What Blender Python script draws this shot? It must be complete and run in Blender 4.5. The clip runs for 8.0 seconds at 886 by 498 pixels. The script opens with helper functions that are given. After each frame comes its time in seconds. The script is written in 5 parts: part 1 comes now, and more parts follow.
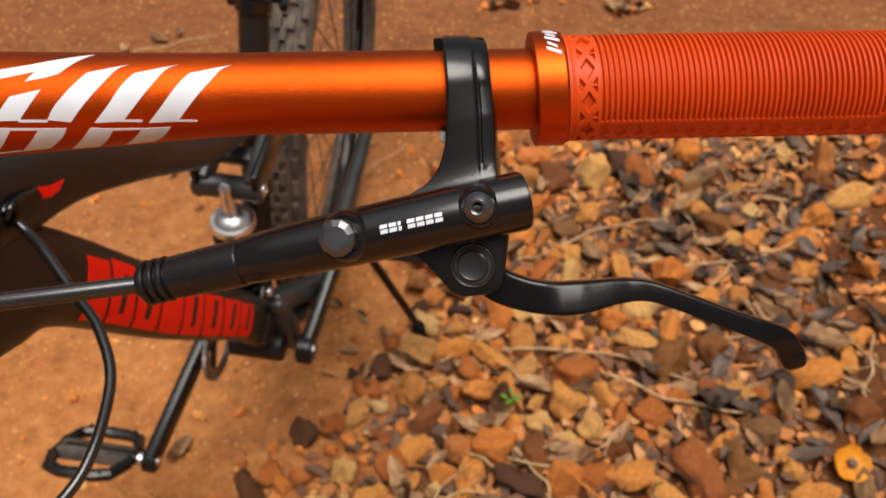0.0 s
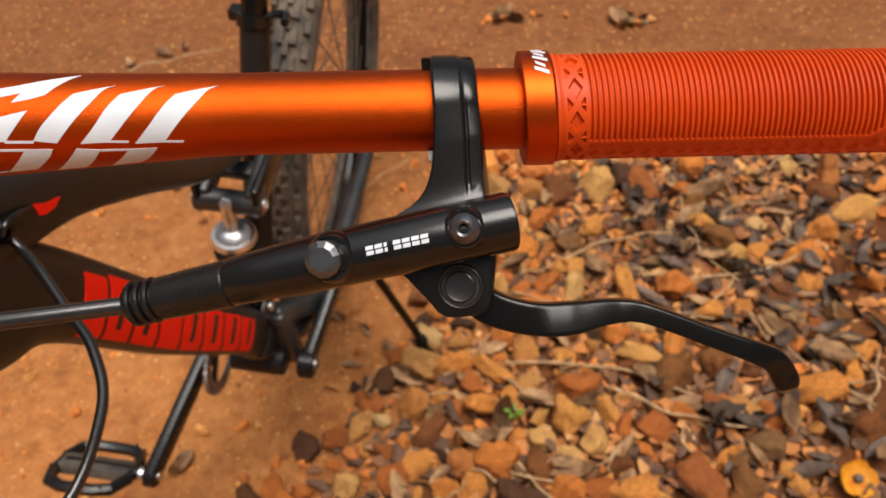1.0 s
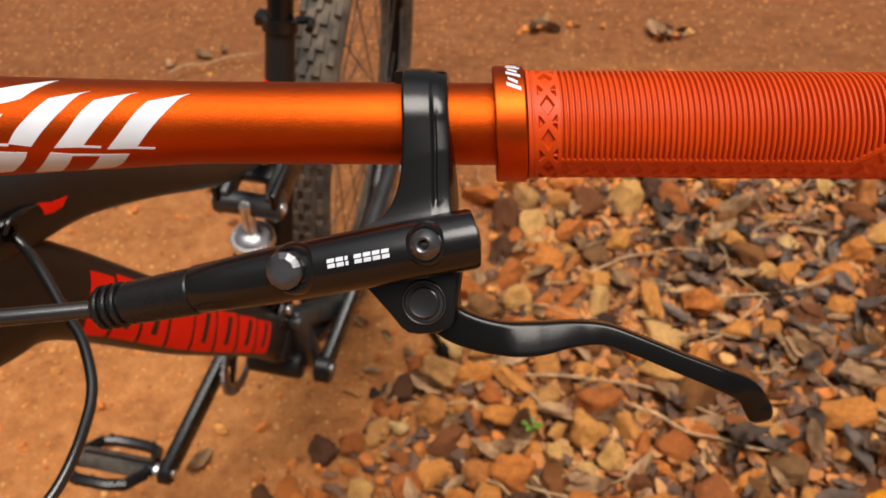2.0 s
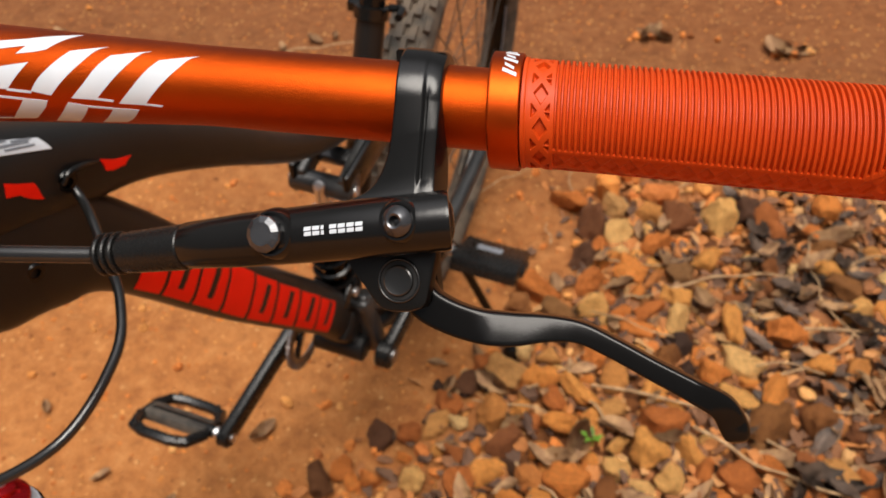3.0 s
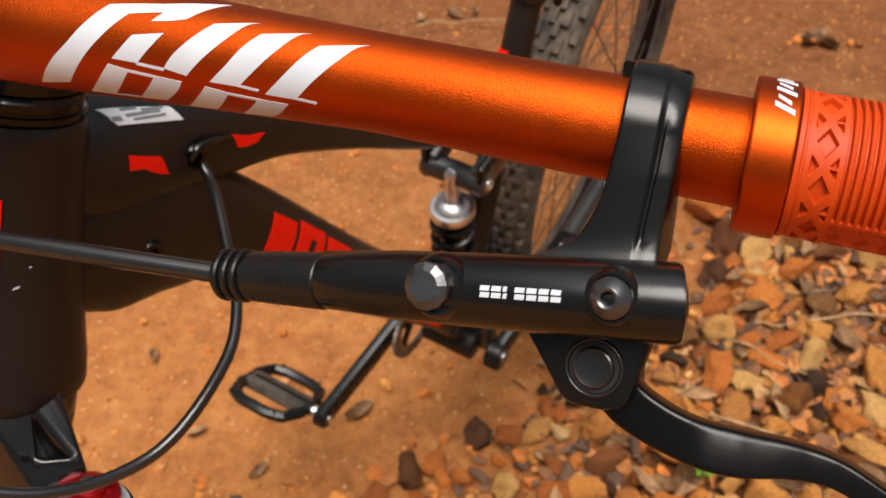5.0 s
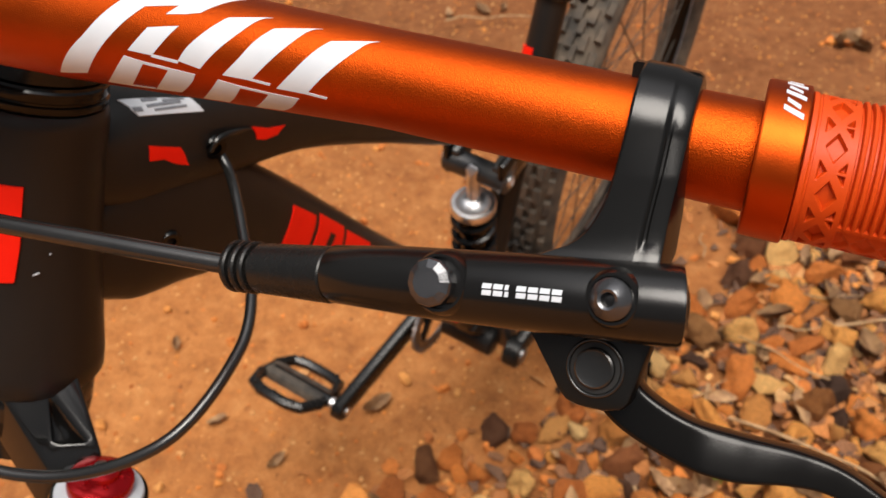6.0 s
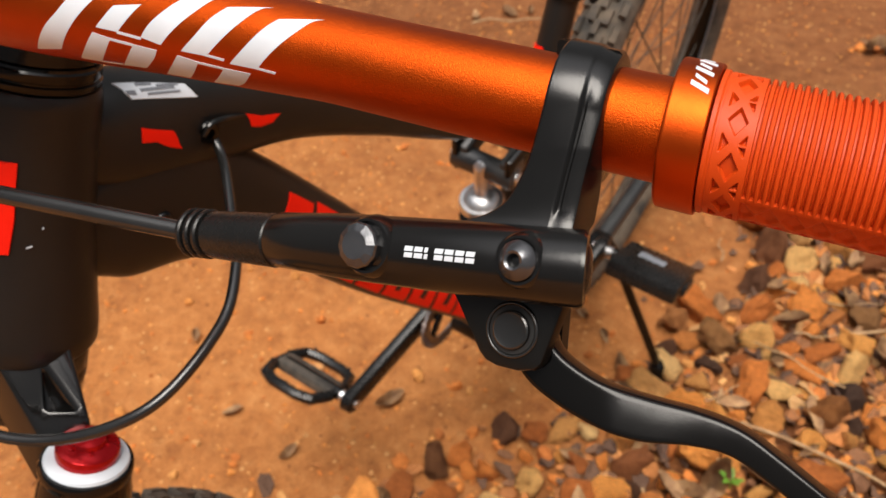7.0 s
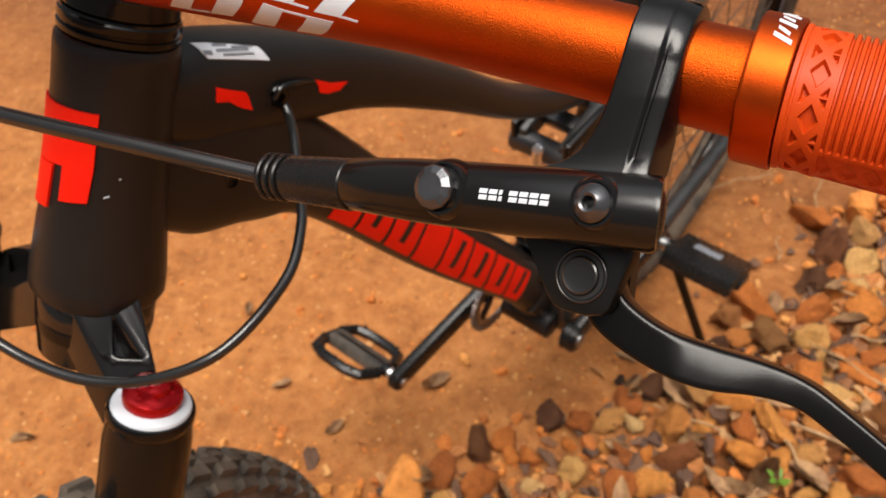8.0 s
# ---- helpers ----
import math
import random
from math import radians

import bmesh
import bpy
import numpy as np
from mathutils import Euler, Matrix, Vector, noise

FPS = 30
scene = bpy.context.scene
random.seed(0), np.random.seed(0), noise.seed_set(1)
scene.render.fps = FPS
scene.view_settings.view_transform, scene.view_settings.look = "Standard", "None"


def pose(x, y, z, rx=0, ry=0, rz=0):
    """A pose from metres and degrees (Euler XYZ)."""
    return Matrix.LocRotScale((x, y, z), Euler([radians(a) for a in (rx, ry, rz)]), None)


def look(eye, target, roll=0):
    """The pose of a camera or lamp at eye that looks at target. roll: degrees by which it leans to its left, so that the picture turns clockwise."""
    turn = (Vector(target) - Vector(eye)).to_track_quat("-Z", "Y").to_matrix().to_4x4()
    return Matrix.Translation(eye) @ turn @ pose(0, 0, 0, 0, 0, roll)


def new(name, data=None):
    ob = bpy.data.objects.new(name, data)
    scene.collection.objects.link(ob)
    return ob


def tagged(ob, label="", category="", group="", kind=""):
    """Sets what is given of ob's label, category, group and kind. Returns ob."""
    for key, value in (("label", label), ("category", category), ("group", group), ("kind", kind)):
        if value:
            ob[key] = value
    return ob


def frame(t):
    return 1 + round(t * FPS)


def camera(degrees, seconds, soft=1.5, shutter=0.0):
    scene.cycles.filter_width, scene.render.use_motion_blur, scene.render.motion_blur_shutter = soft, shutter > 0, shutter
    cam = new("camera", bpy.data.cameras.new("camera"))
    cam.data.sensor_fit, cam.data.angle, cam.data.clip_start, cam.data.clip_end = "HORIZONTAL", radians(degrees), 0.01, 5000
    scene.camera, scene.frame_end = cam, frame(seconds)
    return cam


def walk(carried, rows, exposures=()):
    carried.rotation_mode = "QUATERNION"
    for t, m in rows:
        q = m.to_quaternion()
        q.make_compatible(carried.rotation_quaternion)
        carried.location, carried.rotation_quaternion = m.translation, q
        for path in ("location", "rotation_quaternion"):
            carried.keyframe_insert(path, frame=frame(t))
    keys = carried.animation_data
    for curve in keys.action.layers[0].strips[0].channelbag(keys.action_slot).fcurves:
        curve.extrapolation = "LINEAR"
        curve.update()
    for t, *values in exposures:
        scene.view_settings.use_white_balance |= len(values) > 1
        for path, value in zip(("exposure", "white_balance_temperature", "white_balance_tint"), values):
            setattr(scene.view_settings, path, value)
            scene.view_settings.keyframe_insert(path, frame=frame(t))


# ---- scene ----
cam = camera(56.34, 8.0)
# t, eye, and turn in degrees
PATH = [
    (0.0, 0.0000, 0.0000, 1.0456, 45.373, 3.130, -3.085),
    (0.5, 0.0017, 0.0005, 1.0463, 45.857, 3.294, -3.171),
    (1.0, 0.0058, 0.0030, 1.0459, 46.189, 3.481, -2.810),
    (2.5, 0.0436, 0.0063, 1.0421, 47.214, 4.061, 4.246),
    (3.0, 0.0620, 0.0057, 1.0377, 47.540, 4.329, 9.430),
    (3.5, 0.0738, 0.0063, 1.0411, 47.662, 4.659, 13.140),
    (4.0, 0.0761, 0.0103, 1.0394, 47.552, 4.583, 15.976),
    (4.5, 0.0441, 0.0391, 1.0251, 47.180, 4.339, 17.995),
    (5.0, 0.0256, 0.0549, 1.0156, 46.805, 4.218, 19.492),
    (6.5, 0.0408, 0.0564, 1.0161, 46.817, 4.713, 22.755),
    (7.0, 0.0577, 0.0531, 1.0144, 47.139, 4.999, 24.100),
    (7.5, 0.0642, 0.0472, 1.0158, 47.271, 5.117, 25.779),
    (8.0, 0.0570, 0.0402, 1.0095, 46.955, 5.447, 28.267),
]
walk(cam, [(t, pose(*rest)) for t, *rest in PATH], [(0.0, 0.0), (4.0, 0.0), (8.0, 0.16)])
cam.data.dof.use_dof, cam.data.dof.focus_distance, cam.data.dof.aperture_fstop = True, 0.205, 28.0

# ---------------------------------------------------------------- sky, sun
world = bpy.data.worlds.new("overcast_sky")
scene.world = world
world.use_nodes = True
wn, wl = world.node_tree.nodes, world.node_tree.links
sky = wn.new("ShaderNodeTexSky")
sky.sky_type, sky.sun_disc = "NISHITA", False
sky.sun_elevation, sky.sun_rotation = radians(70), radians(155)
sky.dust_density, sky.air_density, sky.ozone_density = 4.0, 1.0, 1.0
mixw = wn.new("ShaderNodeMix")
mixw.data_type = "RGBA"
mixw.inputs[0].default_value = 0.55
mixw.inputs[7].default_value = (9.0, 8.6, 8.0, 1)
wl.new(sky.outputs[0], mixw.inputs[6])
# an overcast sky: brightest overhead, dim towards the horizon
tcw, sep = wn.new("ShaderNodeTexCoord"), wn.new("ShaderNodeSeparateXYZ")
rise = wn.new("ShaderNodeValToRGB")
rise.color_ramp.interpolation = "EASE"
for e, (p, v) in zip((*rise.color_ramp.elements, rise.color_ramp.elements.new(0.66)), ((0.0, 0.10), (1.0, 1.0), (0.66, 0.16))):
    e.position, e.color = p, (v, v, v, 1)
fade = wn.new("ShaderNodeMix")
fade.data_type, fade.blend_type = "RGBA", "MULTIPLY"
fade.inputs[0].default_value = 1.0
wl.new(tcw.outputs["Generated"], sep.inputs[0])
wl.new(sep.outputs[2], rise.inputs[0])
wl.new(mixw.outputs[2], fade.inputs[6])
wl.new(rise.outputs[0], fade.inputs[7])
wl.new(fade.outputs[2], wn["Background"].inputs[0])
wn["Background"].inputs[1].default_value = 0.27
sun_data = bpy.data.lights.new("sun", "SUN")
sun_data.energy, sun_data.angle, sun_data.color = 3.35, radians(34), (1.0, 0.95, 0.87)
sun = new("sun", sun_data)
sun.matrix_world = look((0.45, -0.55, 3.6), (0, 0.3, 0))

# ---------------------------------------------------------------- materials
def noise_tex(nt, scale, detail=4.0, rough=0.55, coord="Object"):
    tc = nt.nodes.new("ShaderNodeTexCoord")
    n = nt.nodes.new("ShaderNodeTexNoise")
    n.inputs["Scale"].default_value, n.inputs["Detail"].default_value = scale, detail
    n.inputs["Roughness"].default_value = rough
    nt.links.new(tc.outputs[coord], n.inputs["Vector"])
    return n.outputs["Fac"]


def ramp(nt, fac, stops):
    r = nt.nodes.new("ShaderNodeValToRGB")
    while len(r.color_ramp.elements) < len(stops):
        r.color_ramp.elements.new(0.5)
    for e, (p, c) in zip(r.color_ramp.elements, stops):
        e.position, e.color = p, (*c, 1)
    nt.links.new(fac, r.inputs[0])
    return r.outputs[0]


def mixed(nt, fac, a, b, mode="MIX"):
    m = nt.nodes.new("ShaderNodeMix")
    m.data_type, m.blend_type = "RGBA", mode
    for sock, v in ((m.inputs[0], fac), (m.inputs[6], a), (m.inputs[7], b)):
        if isinstance(v, (int, float)):
            sock.default_value = v
        elif isinstance(v, tuple):
            sock.default_value = (*v, 1)
        else:
            nt.links.new(v, sock)
    return m.outputs[2]


def bump(nt, bsdf, height, strength, distance, normal=None):
    b = nt.nodes.new("ShaderNodeBump")
    b.inputs["Strength"].default_value, b.inputs["Distance"].default_value = strength, distance
    nt.links.new(height, b.inputs["Height"])
    if normal:
        nt.links.new(normal, b.inputs["Normal"])
    nt.links.new(b.outputs[0], bsdf.inputs["Normal"])
    return b.outputs[0]


def base(name, color=(0.5, 0.5, 0.5), rough=0.5, metal=0.0, coat=0.0, spec=0.5):
    m = bpy.data.materials.new(name)
    m.use_nodes = True
    b = m.node_tree.nodes["Principled BSDF"]
    b.inputs["Base Color"].default_value = (*color, 1)
    b.inputs["Roughness"].default_value, b.inputs["Metallic"].default_value = rough, metal
    b.inputs["Coat Weight"].default_value = coat
    b.inputs["Specular IOR Level"].default_value = spec
    return m, m.node_tree, b


def surface(name, a, b_, scale, rough, metal=0.0, fine=0.0, fine_scale=900, coat=0.0, rough_var=0.08, spec=0.5):
    """Two tones mixed by broad noise, roughness that wanders, and fine grain as relief."""
    m, nt, b = base(name, a, rough, metal, coat, spec)
    n1 = noise_tex(nt, scale)
    nt.links.new(mixed(nt, ramp(nt, n1, ((0.35, (0, 0, 0)), (0.65, (1, 1, 1)))), a, b_), b.inputs["Base Color"])
    n2 = noise_tex(nt, scale * 7, 5)
    mr = nt.nodes.new("ShaderNodeMapRange")
    mr.inputs[3].default_value, mr.inputs[4].default_value = rough - rough_var, rough + rough_var
    nt.links.new(n2, mr.inputs[0])
    nt.links.new(mr.outputs[0], b.inputs["Roughness"])
    if fine:
        bump(nt, b, noise_tex(nt, fine_scale, 3), fine, 0.0004)
    return m


ORANGE = surface("orange_anodised_metal", (0.46, 0.061, 0.0052), (0.41, 0.053, 0.0044), 25, 0.41, 1.0, 0.38, 3000)
RING = surface("orange_machined_metal", (0.46, 0.059, 0.0065), (0.42, 0.051, 0.0055), 25, 0.40, 1.0, 0.12, 3200)
RUBBER = surface("orange_rubber", (0.54, 0.053, 0.003), (0.48, 0.044, 0.003), 40, 0.46, 0.0, 0.2, 3000, 0.0, 0.08, 0.26)
BLACK = surface("black_anodised_metal", (0.0036, 0.0034, 0.0032), (0.0055, 0.0052, 0.0048), 30, 0.19, 0.0, 0.07, 3500, 0.0, 0.04, 0.37)
BOOT = surface("black_rubber", (0.0055, 0.0053, 0.0050), (0.0085, 0.0081, 0.0077), 45, 0.27, 0.0, 0.15, 3000, 0.0, 0.06, 0.34)
BLADE = surface("black_polished_metal", (0.0030, 0.0028, 0.0026), (0.0046, 0.0042, 0.0038), 30, 0.13, 0.0, 0.06, 3500, 0.0, 0.04, 0.22)
FLANGE = surface("black_satin_metal", (0.0045, 0.0042, 0.0038), (0.0068, 0.0064, 0.0058), 40, 0.30, 0.0, 0.12, 2500, 0.0, 0.05, 0.24)
HOSE = surface("black_hose_sheath", (0.009, 0.0088, 0.0085), (0.013, 0.0127, 0.0122), 60, 0.20, 0.0, 0.1, 3000, 0.0, 0.05, 0.68)
GLOSS = surface("black_gloss_paint", (0.0028, 0.0026, 0.0025), (0.0045, 0.0042, 0.0039), 20, 0.14, 0.0, 0.06, 900, 0.06, 0.04, 0.24)
FRAME = surface("matt_brown_black_paint", (0.0088, 0.0084, 0.0082), (0.0128, 0.0121, 0.0116), 9, 0.38, 0.0, 0.15, 1600, 0.0, 0.07, 0.29)
CAST = surface("dusty_cast_metal", (0.016, 0.016, 0.0165), (0.034, 0.033, 0.032), 40, 0.34, 0.0, 0.12, 1200, 0.0, 0.08, 0.62)
CROWN = surface("black_cast_gloss", (0.004, 0.0038, 0.0036), (0.006, 0.0056, 0.0052), 20, 0.15, 0.0, 0.06, 900, 0.2, 0.04, 0.50)
RED = surface("red_print", (0.94, 0.014, 0.002), (0.89, 0.011, 0.002), 60, 0.50, spec=0.2)
WHITE = surface("white_print", (0.60, 0.64, 0.69), (0.55, 0.59, 0.64), 60, 0.45)
GREY = surface("grey_print", (0.20, 0.22, 0.25), (0.14, 0.15, 0.17), 60, 0.45)
CHROME = surface("polished_steel", (0.78, 0.78, 0.79), (0.55, 0.545, 0.54), 90, 0.34, 1.0, 0.25, 1200)
STEEL = surface("dull_steel", (0.34, 0.34, 0.35), (0.24, 0.23, 0.23), 60, 0.36, 1.0)
REDMETAL = surface("red_anodised_metal", (0.42, 0.006, 0.010), (0.34, 0.005, 0.008), 60, 0.22, 0.7)
TYRE = surface("dusty_tyre_rubber", (0.042, 0.036, 0.030), (0.150, 0.112, 0.078), 35, 0.82, 0.0, 0.4, 700)
DUSTY = surface("dusty_black_plastic", (0.030, 0.026, 0.022), (0.090, 0.072, 0.055), 60, 0.65, 0.0, 0.3, 900)
CAP = surface("dark_grey_cap_metal", (0.115, 0.117, 0.124), (0.075, 0.076, 0.080), 160, 0.22, 0.8, 0.1, 2500)
GROOVE_SHADE = surface("dark_groove_shade", (0.006, 0.006, 0.006), (0.010, 0.010, 0.010), 60, 0.6)


def earth_material():
    m, nt, b = base("red_earth", rough=0.92, spec=0.2)
    broad = noise_tex(nt, 3.2, 5, 0.6)
    patchy = noise_tex(nt, 11, 6, 0.65)
    mid = noise_tex(nt, 38, 6, 0.65)
    grain = noise_tex(nt, 260, 5, 0.7)
    tc = nt.nodes.new("ShaderNodeTexCoord")
    vor = nt.nodes.new("ShaderNodeTexVoronoi")
    vor.inputs["Scale"].default_value, vor.inputs["Randomness"].default_value = 70, 1.0
    nt.links.new(tc.outputs["Object"], vor.inputs["Vector"])
    grit = ramp(nt, vor.outputs["Distance"], ((0.10, (1, 1, 1)), (0.34, (0, 0, 0))))
    some = nt.nodes.new("ShaderNodeSeparateColor")
    nt.links.new(vor.outputs["Color"], some.inputs[0])
    few = ramp(nt, some.outputs[0], ((0.62, (0, 0, 0)), (0.72, (1, 1, 1))))
    gritty = mixed(nt, 1.0, grit, few, "MULTIPLY")
    c1 = ramp(nt, broad, ((0.30, (0.428, 0.143, 0.037)), (0.52, (0.592, 0.226, 0.061)), (0.72, (0.694, 0.292, 0.085))))
    cp = ramp(nt, patchy, ((0.36, (0.160, 0.046, 0.016)), (0.48, (0.571, 0.209, 0.056)), (0.64, (0.90, 0.400, 0.125))))
    c2 = ramp(nt, mid, ((0.32, (0.180, 0.052, 0.016)), (0.50, (0.571, 0.209, 0.054)), (0.70, (0.88, 0.420, 0.140))))
    c3 = ramp(nt, grain, ((0.28, (0.204, 0.061, 0.020)), (0.55, (0.592, 0.220, 0.059)), (0.80, (0.74, 0.36, 0.120))))
    col = mixed(nt, 0.36, mixed(nt, 0.5, mixed(nt, 0.58, c1, cp), c2), c3)
    # darker, browner earth towards larger y, its edge moved by noise
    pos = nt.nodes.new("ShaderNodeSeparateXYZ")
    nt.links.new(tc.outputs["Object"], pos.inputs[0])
    # dark humus under the stony strip
    edge = nt.nodes.new("ShaderNodeVectorMath")
    edge.operation = "DOT_PRODUCT"
    edge.inputs[1].default_value = (1.0, -0.8, 0.0)
    nt.links.new(tc.outputs["Object"], edge.inputs[0])
    wob = nt.nodes.new("ShaderNodeMath")
    wob.operation, wob.inputs[1].default_value = "MULTIPLY_ADD", 0.35
    nt.links.new(patchy, wob.inputs[0])
    nt.links.new(edge.outputs["Value"], wob.inputs[2])
    strip = nt.nodes.new("ShaderNodeMapRange")
    strip.inputs[1].default_value, strip.inputs[2].default_value = -0.58, -0.34
    nt.links.new(wob.outputs[0], strip.inputs[0])
    both = strip.outputs[0]
    for value, lo, hi in ((pos.outputs[1], 1.50, 1.30), (pos.outputs[1], 0.05, 0.35), (pos.outputs[0], 3.2, 2.3)):
        ends = nt.nodes.new("ShaderNodeMapRange")
        ends.inputs[1].default_value, ends.inputs[2].default_value = lo, hi
        nt.links.new(value, ends.inputs[0])
        times = nt.nodes.new("ShaderNodeMath")
        times.operation = "MULTIPLY"
        nt.links.new(both, times.inputs[0])
        nt.links.new(ends.outputs[0], times.inputs[1])
        both = times.outputs[0]
    humus = mixed(nt, 1.0, col, (0.30, 0.27, 0.29), "MULTIPLY")
    col = mixed(nt, both, col, humus)
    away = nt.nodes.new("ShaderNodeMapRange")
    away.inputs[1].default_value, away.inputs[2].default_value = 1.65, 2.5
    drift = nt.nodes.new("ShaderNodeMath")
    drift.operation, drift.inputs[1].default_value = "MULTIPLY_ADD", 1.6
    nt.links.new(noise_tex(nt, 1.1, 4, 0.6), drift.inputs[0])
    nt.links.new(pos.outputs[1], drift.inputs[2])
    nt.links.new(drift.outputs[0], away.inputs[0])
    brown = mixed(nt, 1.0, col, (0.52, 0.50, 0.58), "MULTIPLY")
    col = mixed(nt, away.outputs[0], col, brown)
    tint = ramp(nt, some.outputs[1], ((0.0, (0.36, 0.12, 0.04)), (0.5, (0.70, 0.30, 0.09)), (1.0, (0.78, 0.42, 0.16))))
    col = mixed(nt, 1.0, col, (0.86, 0.865, 0.92), "MULTIPLY")
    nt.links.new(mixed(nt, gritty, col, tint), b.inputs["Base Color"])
    n = bump(nt, b, mid, 1.0, 0.016)
    n = bump(nt, b, gritty, 0.7, 0.006, n)
    bump(nt, b, grain, 0.9, 0.004, n)
    return m


def stone_material(name, island, cast=None):
    m, nt, b = base(name, rough=0.88, spec=0.25)
    if island:
        rnd = nt.nodes.new("ShaderNodeNewGeometry").outputs["Random Per Island"]
    else:
        rnd = nt.nodes.new("ShaderNodeObjectInfo").outputs["Random"]
    tone = ramp(nt, rnd, ((0.0, (0.075, 0.040, 0.027)), (0.08, (0.20, 0.085, 0.040)), (0.14, (0.62, 0.190, 0.045)), (0.40, (0.94, 0.310, 0.064)),
                          (0.60, (0.98, 0.385, 0.084)), (0.76, (0.98, 0.46, 0.120)), (0.88, (0.98, 0.55, 0.185)), (1.0, (0.98, 0.65, 0.29))))
    if island:
        tone = mixed(nt, 0.45, tone, (0.56, 0.205, 0.058))
    if cast:
        tone = mixed(nt, 1.0, mixed(nt, 0.6, tone, (0.62, 0.26, 0.085)), cast, "MULTIPLY")
    mid = noise_tex(nt, 48, 6, 0.65)
    grain = noise_tex(nt, 420, 5, 0.7)
    blotch = ramp(nt, noise_tex(nt, 16, 4, 0.6), ((0.35, (0.62, 0.52, 0.45)), (0.60, (1.12, 1.08, 1.0))))
    tone = mixed(nt, 0.50, tone, blotch, "MULTIPLY")
    stain = ramp(nt, mid, ((0.34, (0.30, 0.20, 0.14)), (0.47, (0.85, 0.80, 0.74)), (0.62, (1.1, 1.05, 1.0)), (0.78, (1.5, 1.4, 1.25))))
    speck = ramp(nt, grain, ((0.25, (0.55, 0.50, 0.48)), (0.6, (1, 1, 1)), (0.85, (1.25, 1.2, 1.1))))
    nt.links.new(mixed(nt, 0.55, mixed(nt, 0.40, tone, stain, "MULTIPLY"), speck, "MULTIPLY"), b.inputs["Base Color"])
    n = bump(nt, b, mid, 0.9, 0.008)
    bump(nt, b, grain, 0.8, 0.0025, n)
    return m


EARTH = earth_material()
STONE = stone_material("weathered_stone", False)
STONE_DARK = stone_material("dark_ironstone", False, (0.46, 0.44, 0.46))
STONE_PALE = stone_material("pale_sandstone", False, (1.0, 0.99, 0.92))
GRAVEL = stone_material("loose_gravel", True)
def litter_material():
    m, nt, b = base("leaf_crumbs", rough=0.85, spec=0.2)
    rnd = nt.nodes.new("ShaderNodeNewGeometry").outputs["Random Per Island"]
    tone = ramp(nt, rnd, ((0.0, (0.085, 0.048, 0.034)), (0.36, (0.170, 0.090, 0.054)), (0.58, (0.30, 0.118, 0.043)), (0.86, (0.50, 0.195, 0.060)), (1.0, (0.50, 0.29, 0.125))))
    nt.links.new(mixed(nt, 0.6, tone, ramp(nt, noise_tex(nt, 300, 4), ((0.3, (0.5, 0.48, 0.45)), (0.7, (1.2, 1.15, 1.1)))), "MULTIPLY"), b.inputs["Base Color"])
    return m


LITTER = litter_material()
LEAFDRY = surface("dry_leaf", (0.23, 0.115, 0.053), (0.42, 0.24, 0.108), 55, 0.75, 0.0, 0.5, 500)
LEAFDARK = surface("dark_wet_leaf", (0.066, 0.041, 0.028), (0.140, 0.086, 0.056), 55, 0.62, 0.0, 0.5, 500)
TWIG = surface("dry_twig_bark", (0.26, 0.145, 0.066), (0.46, 0.29, 0.145), 70, 0.85, 0.0, 0.6, 800)
GREEN = surface("green_leaf", (0.17, 0.34, 0.03), (0.22, 0.40, 0.05), 80, 0.5)
YELLOW = surface("yellow_petal", (0.85, 0.42, 0.012), (0.80, 0.26, 0.008), 150, 0.6)

# ---------------------------------------------------------------- mesh tools
def part(name, bm, material, parent=None, label="", smooth=True, angle=35):
    """Links a bmesh as one mesh object, in world places, under a thing or a part."""
    bmesh.ops.recalc_face_normals(bm, faces=bm.faces[:])
    me = bpy.data.meshes.new(name)
    for f in bm.faces:
        f.smooth = smooth
    if smooth:
        for e in bm.edges:
            if len(e.link_faces) == 2 and e.calc_face_angle(0) > radians(angle):
                e.smooth = False
    bm.to_mesh(me)
    bm.free()
    me.materials.append(material)
    ob = new(name, me)
    if parent:
        ob.parent = parent
        inv = parent.matrix_basis.inverted()
        up = parent.parent
        if up:
            inv = (up.matrix_basis @ parent.matrix_parent_inverse @ parent.matrix_basis).inverted()
        ob.matrix_parent_inverse = inv
    if label:
        ob["label"] = label
    return ob


def merged(*bms):
    """Joins several bmeshes into the first."""
    out = bms[0]
    for b in bms[1:]:
        me = bpy.data.meshes.new("tmp")
        b.to_mesh(me)
        b.free()
        out.from_mesh(me)
        bpy.data.meshes.remove(me)
    return out


def spline(points, n=8):
    """Catmull-Rom through tuples of any length."""
    p = [np.array(q, float) for q in points]
    p = [2 * p[0] - p[1], *p, 2 * p[-1] - p[-2]]
    out = []
    for i in range(1, len(p) - 2):
        a, b, c, d = p[i - 1:i + 3]
        for k in range(n):
            s = k / n
            out.append(0.5 * (2 * b + (c - a) * s + (2 * a - 5 * b + 4 * c - d) * s * s + (3 * b - a - 3 * c + d) * s ** 3))
    out.append(p[-2])
    return out


def skin(rings, closed_ends=True, loop=False):
    """Faces between rings of points."""
    bm = bmesh.new()
    vs = [[bm.verts.new(tuple(q)) for q in r] for r in rings]
    m = len(vs[0])
    pairs = list(zip(vs, vs[1:])) + ([(vs[-1], vs[0])] if loop else [])
    for a, b in pairs:
        for i in range(m):
            bm.faces.new((a[i], a[(i + 1) % m], b[(i + 1) % m], b[i]))
    if closed_ends and not loop:
        bm.faces.new(vs[0][::-1])
        bm.faces.new(vs[-1])
    return bm


